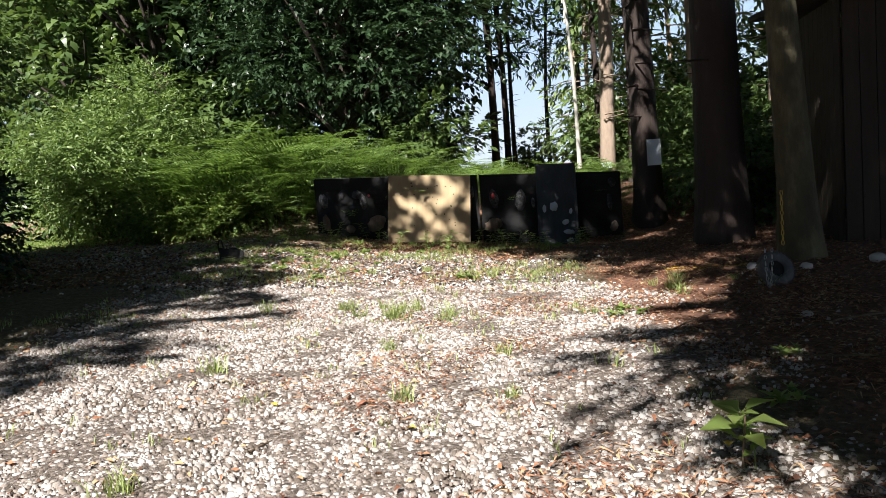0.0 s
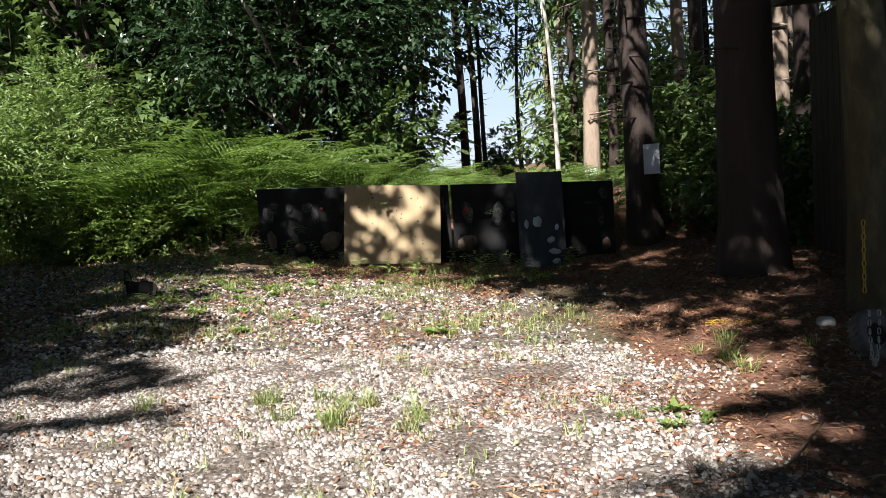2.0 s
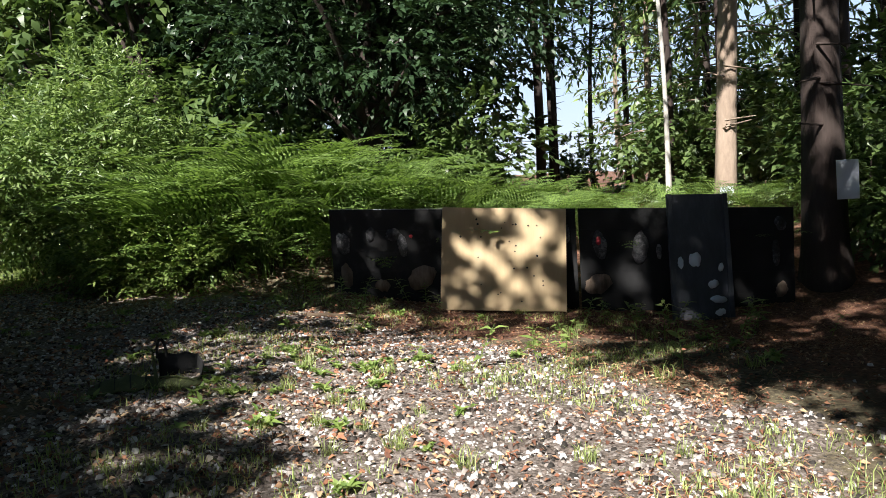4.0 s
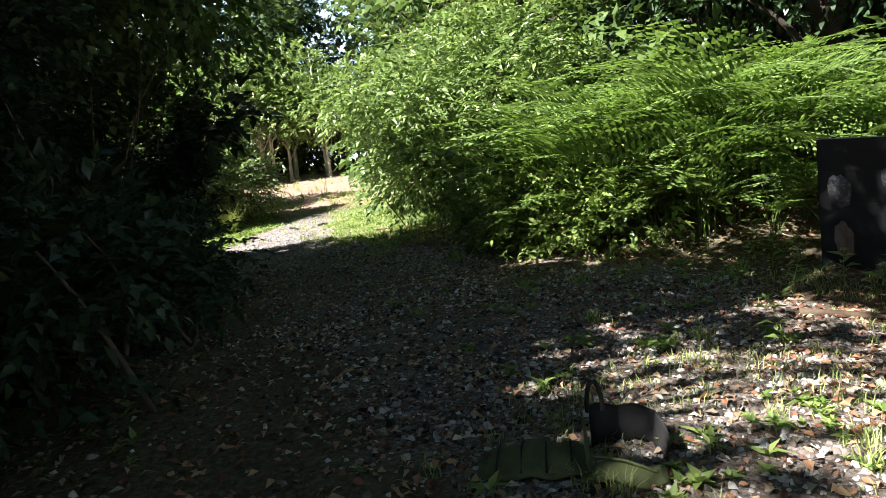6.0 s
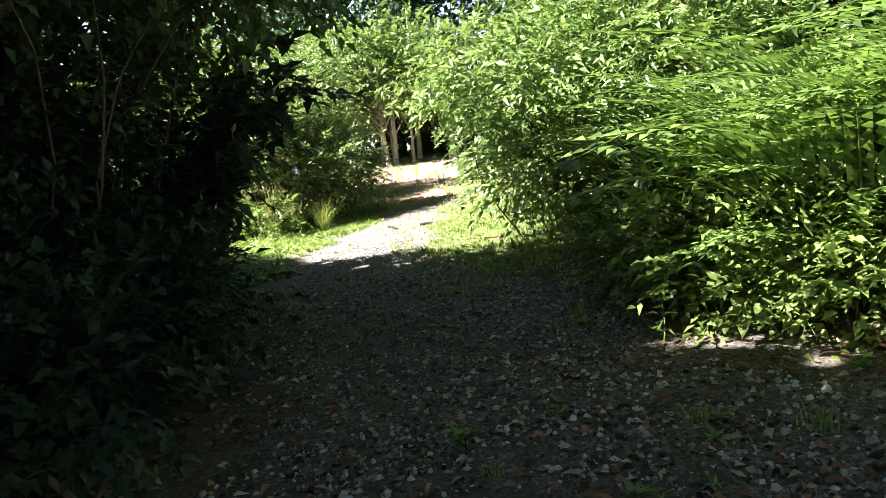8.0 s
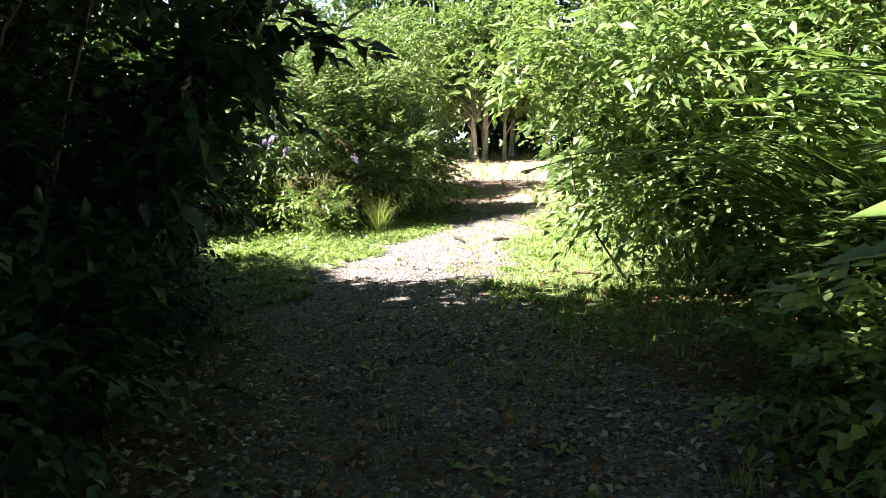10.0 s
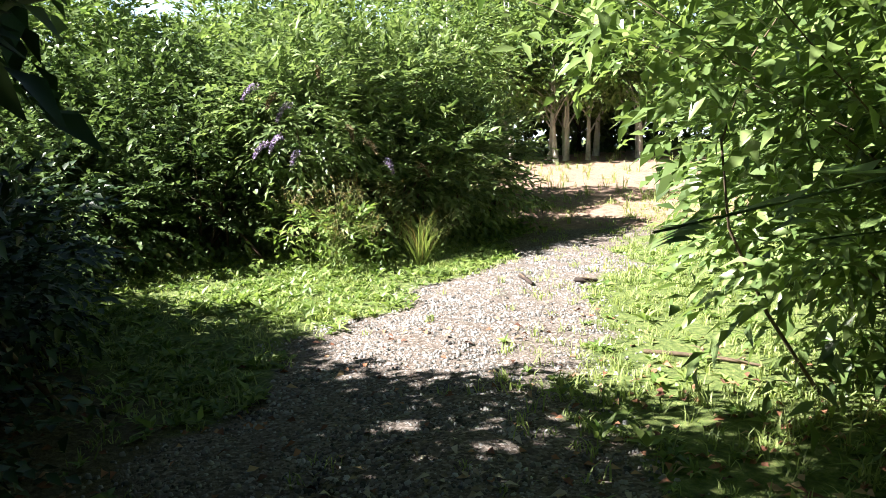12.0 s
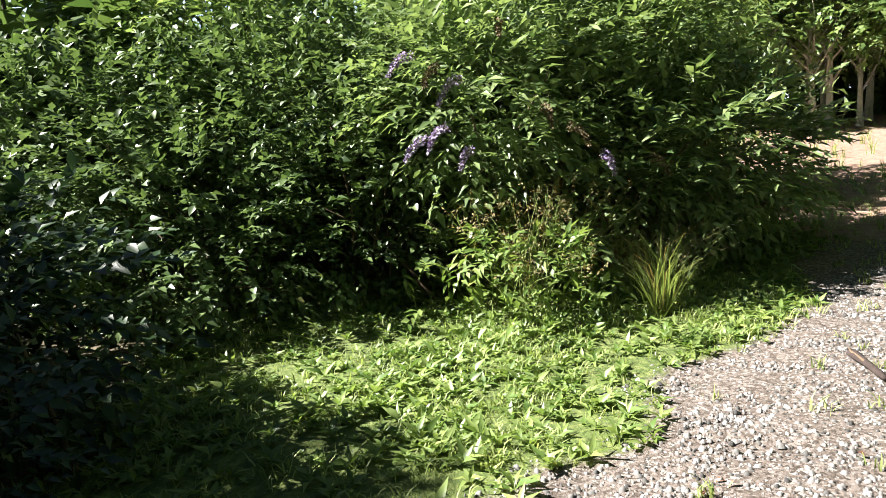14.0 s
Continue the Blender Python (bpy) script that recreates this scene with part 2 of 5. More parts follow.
def lumps(rng, centre, radii, n, size):
    """Lumps spread over an ellipsoid, so that its outline comes out uneven with gaps."""
    d = unit(rng.normal(0, 1, (n, 3)))
    r = rng.uniform(0.35, 1.0, n)[:, None]
    c = np.asarray(centre) + d * r * np.asarray(radii)
    return np.concatenate([c, (size * rng.uniform(0.6, 1.3, n))[:, None], rng.uniform(0.6, 0.9, n)[:, None]], 1)


def tube(points, radii, sides=8, rng=None, rough=0.0):
    """A tapering, uneven stem along points."""
    points, radii = np.asarray(points, float), np.asarray(radii, float)
    n = len(points)
    t = unit(np.gradient(points, axis=0))
    ref = np.array([0.0, 0, 1]) if abs(t[0, 2]) < 0.9 else np.array([1.0, 0, 0])
    a = unit(np.cross(t, ref))
    b = np.cross(t, a)
    ang = np.arange(sides) * 2 * math.pi / sides
    r = radii[:, None] * np.ones(sides)
    if rng is not None and rough:
        r = r * (1 + rough * rng.normal(0, 1, (n, sides)) * 0.5 + rough * np.sin(ang * 3 + rng.uniform(0, 6))[None])
    v = points[:, None] + a[:, None] * (np.cos(ang) * r)[..., None] + b[:, None] * (np.sin(ang) * r)[..., None]
    f = []
    for i in range(n - 1):
        for j in range(sides):
            k = (j + 1) % sides
            f += [(i * sides + j, i * sides + k, (i + 1) * sides + k), (i * sides + j, (i + 1) * sides + k, (i + 1) * sides + j)]
    v = np.concatenate([v.reshape(-1, 3), points[-1:] + t[-1:] * radii[-1]])
    f += [((n - 1) * sides + j, (n - 1) * sides + (j + 1) % sides, n * sides) for j in range(sides)]
    return v, np.array(f)


def stem_line(rng, a, b, bow=0.1, n=6):
    u = np.linspace(0, 1, n)[:, None]
    a, b = np.asarray(a, float), np.asarray(b, float)
    s = np.linalg.norm(b - a)
    return a + (b - a) * u + np.array([rng.normal(0, bow), rng.normal(0, bow), rng.uniform(0, bow)]) * s * np.sin(u * math.pi)


def box(bm, x0, x1, y0, y1, z0, z1, bevel=0.0):
    r = bmesh.ops.create_cube(bm, size=1)
    bmesh.ops.scale(bm, vec=(x1 - x0, y1 - y0, z1 - z0), verts=r["verts"])
    bmesh.ops.translate(bm, vec=((x0 + x1) / 2, (y0 + y1) / 2, (z0 + z1) / 2), verts=r["verts"])
    if bevel:
        e = list({e for v in r["verts"] for e in v.link_edges})
        bmesh.ops.bevel(bm, geom=e, offset=bevel, segments=2, affect="EDGES", profile=0.5)
    return bm

# ---- ground ----
def axis(fine0, fine1, step, far):
    mid = np.arange(fine0, fine1 + 1e-6, step)
    out, d, v = [], step, fine1
    while v < far:
        d *= 1.35
        v += d
        out.append(v)
    low, d, v = [], step, fine0
    while v > -far:
        d *= 1.35
        v -= d
        low.append(v)
    return np.concatenate([low[::-1], mid, out])


def build_ground():
    ax, ay = axis(-24, 9, 0.17, 500), axis(-2, 26, 0.17, 500)
    X, Y = np.meshgrid(ax, ay)
    x, y = X.ravel(), Y.ravel()
    rng = np.random.default_rng(3)
    z = ground_z(x, y) + rng.normal(0, 0.006, x.shape)
    nx = len(ax)
    i, j = np.meshgrid(np.arange(nx - 1), np.arange(len(ay) - 1))
    a = (j * nx + i).ravel()
    f = np.stack([a, a + 1, a + nx + 1, a + nx], 1)
    m, n, l, b = nodes_of("forest_floor")
    tc = n.new("ShaderNodeTexCoord")

    def tex(scale, detail=8, kind="Fac"):
        t = n.new("ShaderNodeTexNoise")
        t.inputs["Scale"].default_value, t.inputs["Detail"].default_value, t.inputs["Roughness"].default_value = scale, detail, 0.65
        l.new(tc.outputs["Object"], t.inputs["Vector"])
        return t.outputs[kind]

    vor = n.new("ShaderNodeTexVoronoi")
    vor.inputs["Scale"].default_value = 65
    l.new(tc.outputs["Object"], vor.inputs["Vector"])
    pebble = ramp(n, [(0.0, (0.04, 0.03, 0.022)), (0.35, (0.11, 0.085, 0.07)), (0.7, (0.2, 0.165, 0.145)), (1.0, (0.36, 0.32, 0.3))])
    l.new(vor.outputs["Color"], pebble.inputs[0])
    soil = ramp(n, [(0.3, (0.04, 0.02, 0.012)), (0.5, (0.15, 0.07, 0.042)), (0.7, (0.3, 0.16, 0.1))])
    l.new(tex(26), soil.inputs[0])
    leafmould = ramp(n, [(0.3, (0.035, 0.028, 0.015)), (0.5, (0.10, 0.08, 0.045)), (0.7, (0.20, 0.17, 0.10))])
    l.new(tex(30), leafmould.inputs[0])
    turf = ramp(n, [(0.3, (0.035, 0.06, 0.012)), (0.5, (0.10, 0.14, 0.03)), (0.7, (0.22, 0.24, 0.08))])
    l.new(tex(22), turf.inputs[0])
    clay = ramp(n, [(0.3, (0.18, 0.105, 0.075)), (0.5, (0.28, 0.18, 0.135)), (0.7, (0.37, 0.27, 0.21))])
    l.new(tex(9), clay.inputs[0])
    breakup = tex(7)

    def layer(under, over, name):
        at = n.new("ShaderNodeAttribute")
        at.attribute_name = name
        s = n.new("ShaderNodeMath")
        s.operation = "MULTIPLY_ADD"
        l.new(breakup, s.inputs[0])
        s.inputs[1].default_value = 0.9
        l.new(at.outputs["Fac"], s.inputs[2])
        k = n.new("ShaderNodeMapRange")
        k.inputs["From Min"].default_value, k.inputs["From Max"].default_value = 0.8, 1.05
        l.new(s.outputs[0], k.inputs["Value"])
        mx = n.new("ShaderNodeMixRGB")
        l.new(k.outputs[0], mx.inputs[0])
        l.new(under, mx.inputs[1])
        l.new(over, mx.inputs[2])
        return mx.outputs[0]

    col = layer(leafmould.outputs[0], soil.outputs[0], "needles")
    col = layer(col, turf.outputs[0], "grass")
    col = layer(col, pebble.outputs[0], "gravel")
    col = layer(col, clay.outputs[0], "red")
    l.new(col, b.inputs["Base Color"])
    b.inputs["Roughness"].default_value = 0.95
    bp = n.new("ShaderNodeBump")
    bp.inputs["Strength"].default_value, bp.inputs["Distance"].default_value = 0.9, 0.03
    l.new(tex(28), bp.inputs["Height"])
    l.new(bp.outputs[0], b.inputs["Normal"])
    me = mesh_from("ground", np.stack([x, y, z], 1), f, m, True)
    for name, share in zip(("gravel", "grass", "needles", "red"), cover(x, y)):
        me.attributes.new(name, "FLOAT", "POINT").data.foreach_set("value", share.astype(np.float32))
    return tagged(new("ground", me), "gravel, leaf litter and grass of a woodland clearing", "ground", kind="structure")


build_ground()


def sky_ring(radius, height, sides=72):
    """The pale hazy sky low over the horizon, all the way round."""
    m, n, l, b = nodes_of("hazy_sky")
    tc = n.new("ShaderNodeTexCoord")
    sep = n.new("ShaderNodeSeparateXYZ")
    l.new(tc.outputs["Generated"], sep.inputs[0])
    r = ramp(n, [(0.0, (0.82, 0.9, 1.0)), (0.45, (0.6, 0.77, 1.0)), (1.0, (0.42, 0.64, 1.0))])
    l.new(sep.outputs["Z"], r.inputs[0])
    e = n.new("ShaderNodeEmission")
    e.inputs["Strength"].default_value = 0.45
    l.new(r.outputs[0], e.inputs["Color"])
    l.new(e.outputs[0], n["Material Output"].inputs[0])
    a = np.linspace(0, 2 * math.pi, sides, endpoint=False)
    low = np.stack([radius * np.cos(a) - 6, radius * np.sin(a) + 12, np.full(sides, -2.0)], 1)
    k = np.arange(sides)
    f = np.stack([k, (k + 1) % sides, sides + (k + 1) % sides, sides + k], 1)
    tagged(new("backdrop", mesh_from("backdrop", np.concatenate([low, low + [0, 0, height]]), f, m, True)), "pale blue hazy summer sky beyond the trees", "sky", kind="structure")


sky_ring(95, 34)


def stuff(name, data, mat, label, category, smooth=False):
    return tagged(new(name, mesh_from(name, data[0], data[1], mat, smooth)), label, category, kind="stuff")


def scatter(rng, n, x0, x1, y0, y1, share):
    """Places in a rectangle kept by a share between 0 and 1."""
    x, y = rng.uniform(x0, x1, n), rng.uniform(y0, y1, n)
    k = rng.uniform(0, 1, n) < share(x, y)
    return x[k], y[k]


def pebbles(rng, x, y, size):
    """Rounded, flattened stones sunk a little into the ground."""
    n = len(x)
    s = size * np.minimum(rng.lognormal(0, 0.42, n), 2.2)
    th = np.linspace(0, 2 * math.pi, 4, endpoint=False) + 0.4
    jit = rng.uniform(0.7, 1.25, (n, 4))
    turn = rng.uniform(0, 6.3, n)[:, None]
    el = rng.uniform(0.55, 1.0, n)[:, None]
    hx, hy = np.cos(th) * jit, np.sin(th) * jit * el
    px, py = hx * np.cos(turn) - hy * np.sin(turn), hx * np.sin(turn) + hy * np.cos(turn)
    z = ground_z(x, y)
    h = s * rng.uniform(0.2, 0.65, n)
    low = np.stack([x[:, None] + px * s[:, None], y[:, None] + py * s[:, None], (z - 0.004)[:, None] + 0 * px], 2)
    tilt = rng.normal(0, 0.3, (n, 2))
    top = np.stack([x[:, None] + px * s[:, None] * 0.6, y[:, None] + py * s[:, None] * 0.6, (z + h)[:, None] + (tilt[:, :1] * px + tilt[:, 1:] * py) * h[:, None]], 2)
    v = np.concatenate([low, top], 1).reshape(-1, 3)
    f = []
    for j in range(4):
        k = (j + 1) % 4
        f += [(j, k, 4 + k), (j, 4 + k, 4 + j)]
    f += [(4, 5, 6), (4, 6, 7)]
    return v, (np.arange(n)[:, None, None] * 8 + np.array(f)[None]).reshape(-1, 3)


rng = np.random.default_rng(11)
x, y = scatter(rng, 118000, -2.6, 2.9, 1.9, 6.5, lambda x, y: cover(x, y)[0] * 0.85 + 0.02)
stuff("gravel", pebbles(rng, x, y, 0.0098), STONE, "pale crushed stone chippings over the clearing", "gravel")
x, y = scatter(rng, 52000, -5.5, 2.2, 6.5, 12.3, lambda x, y: cover(x, y)[0] * 0.8 + 0.015)
stuff("gravel", pebbles(rng, x, y, 0.0135), STONE_MIXED, "pale stone chippings mixed with leaf litter", "gravel")
x, y = scatter(rng, 105000, -13.2, -4.8, 10.4, 19, lambda x, y: cover(x, y)[0] * 0.9)
stuff("gravel", pebbles(rng, x, y, 0.0098), STONE_GREY, "grey and white stone chippings along the track", "gravel")


def fallen(rng, x, y, length, width):
    """Curled dead leaves lying at odd angles."""
    n = len(x)
    a = rng.uniform(0, 6.283, n)
    base = np.stack([x, y, ground_z(x, y) + rng.uniform(0.004, 0.02, n)], 1)
    return leaves(rng, base, np.stack([np.cos(a), np.sin(a), rng.uniform(-0.1, 0.35, n)], 1), length, width, True, 0.5, 0.55)


x, y = scatter(rng, 30000, -2.5, 5.5, 1.8, 12.4, lambda x, y: 0.2 + 0.7 * cover(x, y)[2])
stuff("leaf_litter", fallen(rng, x, y, 0.038, 0.018), LITTER, "rusty fallen leaves and needles under the trees", "leaf litter")
x, y = scatter(rng, 9000, -3.5, 2.2, 6.8, 12.4, lambda x, y: 0.3 + 0.5 * ease(0.5 + waves(x, y, 2.6)))
stuff("leaf_litter", fallen(rng, x, y, 0.042, 0.02), LITTER, "brown fallen leaves strewn over the chippings", "leaf litter")
x, y = scatter(rng, 38000, -11, -0.5, 7.0, 16.5, lambda x, y: (0.42 - 0.2 * cover(x, y)[0]) * (0.25 + 0.75 * ease((x + 9) / 2)))
stuff("leaf_litter", fallen(rng, x, y, 0.06, 0.032), LITTER, "brown fallen leaves along the shaded track", "leaf litter")
x, y = scatter(rng, 16000, -0.5, 5.5, 1.8, 12.4, lambda x, y: 0.9 * cover(x, y)[2])
stuff("pine_needles", fallen(rng, x, y, 0.085, 0.004), LITTER, "dry brown pine needles under the trees", "pine needles")
x, y = scatter(rng, 60000, -1.8, 3.2, 1.9, 10.5, lambda x, y: (0.12 + ease((x + 1.2) / 1.8)) * ease(0.16 + 0.75 * waves(x, y, 2.9) + 0.5 * waves(y, x, 6.3)))
stuff("pine_needles", fallen(rng, x, y, 0.06, 0.007), LITTER, "dry brown pine needles drifted in patches over the chippings", "pine needles")
PALE_LITTER = rough_mat("pale_litter", [(0.2, (0.16, 0.12, 0.08)), (0.5, (0.34, 0.28, 0.2)), (0.8, (0.52, 0.46, 0.36))], 20, 0.85, 0.2, island=0.8)
x, y = scatter(rng, 16000, -9, -0.8, 7.5, 14.5, lambda x, y: 0.5 * ease((2.2 - track_gap(x, y)) / 1.2) * ease(0.55 + 0.6 * waves(x, y, 2.2)))
stuff("leaf_litter", fallen(rng, x, y, 0.052, 0.03), PALE_LITTER, "pale dry leaves strewn on the shaded track", "leaf litter")

# ---- trees ----
def trunk_data(rng, height, radius, lean=(0, 0), flare=1.5, sides=14, rings=14, rough=0.05, bow=0.01):
    u = np.linspace(0, 1, rings) ** 1.4
    pts = np.stack([lean[0] * u * height + bow * height * np.sin(u * 5), lean[1] * u * height + bow * height * np.sin(u * 4 + 1), u * height - 0.15], 1)
    r = radius * (1 - 0.75 * u) * (1 + (flare - 1) * np.exp(-u * height / 0.5))
    return tube(pts, r, sides, rng, rough)


def broadleaf_tree(name, label, rng, height, radius, crown_c, crown_r, n_lumps, lump, twigs, leaf, mats, lean=(0, 0), detail=False, group="", per=9, reach=0.5):
    root = thing(name, label, "tree", group)
    pieces = [trunk_data(rng, height * 0.8, radius, lean)]
    blobs = lumps(rng, crown_c, crown_r, n_lumps, lump)
    for bl in blobs[: min(22, n_lumps)]:
        h0 = min(height * 0.7, max(0.6, bl[2] * rng.uniform(0.35, 0.75)))
        a = np.array([lean[0] * h0, lean[1] * h0, h0])
        pieces.append(tube(stem_line(rng, a, bl[:3], 0.08), np.linspace(radius * 0.4, radius * 0.06, 6), 6))
    part("trunk", merge(pieces), mats[0], root, smooth=True)
    at, d = blob_points(rng, blobs, twigs)
    part("crown", sprays(rng, at, d + np.array([0, 0, 0.15]), per, reach, leaf[0], leaf[1], detail), mats[1], root)
    return root


def conifer(name, label, rng, height, radius, first, spread, branches, mats, group="", lean=(0, 0), needle=0.3):
    """A tall trunk with dead stubs below and drooping needle branches above."""
    root = thing(name, label, "tree", group)
    pieces = [trunk_data(rng, height, radius, lean, 1.35, 10, 12)]
    at, way = [], []
    for k in range(branches):
        h = first + (height - first) * (k + rng.uniform(0, 1)) / branches
        a = rng.uniform(0, 6.283)
        ln = spread * (1 - 0.75 * (h - first) / (height - first)) * rng.uniform(0.5, 1.1)
        d = np.array([math.cos(a), math.sin(a), 0])
        s = np.array([lean[0] * h, lean[1] * h, h])
        e = s + d * ln + np.array([0, 0, -0.22 * ln])
        pieces.append(tube(np.array([s, (s + e) / 2 + [0, 0, 0.08 * ln], e]), [0.035, 0.02, 0.008], 4))
        for q in np.arange(0.25, 1.01, 0.35 / max(ln, 0.5)):
            at.append(s + (e - s) * q + [0, 0, 0.08 * ln * math.sin(q * 3.14)])
            way.append(d * 0.7 + rng.normal(0, 0.6, 3) + [0, 0, -0.15])
    for k in range(26):
        h, a = rng.uniform(1.5, first + 1), rng.uniform(0, 6.283)
        s = np.array([lean[0] * h, lean[1] * h, h])
        pieces.append(tube(np.array([s, s + [math.cos(a) * 0.5, math.sin(a) * 0.5, rng.uniform(-0.1, 0.15)]]), [0.018, 0.006], 4))
    part("trunk", merge(pieces), mats[0], root, smooth=True)
    part("crown", sprays(rng, np.array(at), np.array(way), 7, needle * 1.6, needle, needle * 0.32, False, droop=0.45, spread=0.7), mats[1], root)
    return root


def place(x, y, dz=0.0, turn=0.0, s=1.0):
    return pose(x, y, float(ground_z(x, y)) + dz, 0, 0, turn) @ Matrix.Scale(s, 4)


rng = np.random.default_rng(21)
# the trees beside the clearing
# its crown, out of view, is set aside to shade the ground by the wall
mossy = broadleaf_tree("beech_tree", "mossy-barked broadleaf tree hung with a yellow chain", rng, 13, 0.155, (-2.1, -2.3, 8.4), (2.3, 2.1, 1.4), 26, 1.0, 1100, (0.16, 0.09), (BARK_MOSS, LEAF_MID), (-0.09, 0.0))
mossy.matrix_world = place(3.5, 6.75)
dark_trunk = conifer("pine_tree", "pine with a thick trunk, shade put into its bark colour", rng, 20, 0.27, 7, 3.2, 80, (BARK, LEAF_NEEDLE), "pines", (-0.05, 0.0), 0.36)
dark_trunk.matrix_world = place(3.45, 8.6)
sign_tree = conifer("pine_tree", "grey-brown pine carrying a white notice", rng, 19, 0.23, 6.5, 2.8, 70, (BARK, LEAF_NEEDLE), "pines", (-0.05, 0.0), 0.36)
sign_tree.matrix_world = place(3.6, 12.75)
pale_pine = conifer("pine_tree", "pale sunlit pine with a small notice at its foot", rng, 20, 0.16, 7.5, 2.6, 70, (BARK_PALE, LEAF_NEEDLE), "pines", (-0.005, 0.0), 0.36)
pale_pine.matrix_world = place(3.5, 15.9)
holly = broadleaf_tree("oak_tree", "dense dark broadleaf tree standing behind the bracken", rng, 10, 0.28, (0, 0, 4.9), (3.0, 2.8, 3.9), 36, 1.35, 3000, (0.17, 0.1), (BARK, LEAF_DARK_SHADED))
holly.matrix_world = place(-2.6, 20.0)
birch = broadleaf_tree("birch_tree", "slim white birch sapling among the bracken", rng, 12, 0.055, (-0.3, 0, 9.5), (0.7, 0.7, 1.3), 6, 0.4, 50, (0.1, 0.06), (BARK_SILVER, LEAF_PALE), (-0.04, 0))
birch.matrix_world = place(3.3, 18.6)

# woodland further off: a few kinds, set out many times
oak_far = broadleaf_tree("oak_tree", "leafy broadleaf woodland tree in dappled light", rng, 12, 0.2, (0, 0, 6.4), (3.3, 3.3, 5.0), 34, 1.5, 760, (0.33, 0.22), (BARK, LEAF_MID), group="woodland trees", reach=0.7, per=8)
oak_dark = broadleaf_tree("oak_tree", "leafy broadleaf woodland tree, shade put into its leaf colour", rng, 13, 0.2, (0, 0, 6.4), (3.4, 3.4, 5.4), 36, 1.5, 800, (0.33, 0.22), (BARK, LEAF_DARK_SHADED), group="woodland trees", reach=0.7, per=8)
oak_shade = broadleaf_tree("oak_tree", "tall spreading oak, unseen, that shades the clearing", rng, 13, 0.24, (0, 0, 8.2), (2.5, 2.5, 2.6), 34, 1.2, 1900, (0.25, 0.15), (BARK, LEAF_DARK_SHADED), group="clearing trees", reach=0.6)
oak_thin = broadleaf_tree("oak_tree", "light-crowned oak, unseen, that lets broken sun through to the needles", np.random.default_rng(5), 13, 0.2, (0, 0, 8.2), (2.5, 2.5, 2.2), 26, 0.85, 1000, (0.25, 0.15), (BARK, LEAF_MID), group="clearing trees", reach=0.5)
pine_far = conifer("pine_tree", "slender woodland pine with bare lower trunk", rng, 19, 0.15, 7.0, 2.3, 60, (BARK, LEAF_NEEDLE), "woodland pines", (-0.03, 0.0), 0.46)
larch_far = conifer("larch_tree", "light green drooping larch among the pines", rng, 17, 0.13, 2.0, 2.8, 60, (BARK_PALE, LEAF_PALE), "woodland pines", (-0.02, 0.0), 0.42)
shrub = broadleaf_tree("elder_shrub", "leafy green shrub of the woodland edge", rng, 3.2, 0.05, (0, 0, 1.5), (1.6, 1.6, 1.2), 14, 0.8, 300, (0.24, 0.15), (BARK, LEAF_MID), group="woodland shrubs", reach=0.5)
pine_far.matrix_world = place(1.5, 26.0)
larch_far.matrix_world = place(6.6, 25.5)
oak_far.matrix_world = place(-8.5, 23.0)
oak_dark.matrix_world = place(-6.0, 26.5)
oak_shade.matrix_world = place(-10.5, 1.8)
oak_thin.matrix_world = place(1.3, -3.6, 0, 20, 1.3)
shrub.matrix_world = place(8, 20)
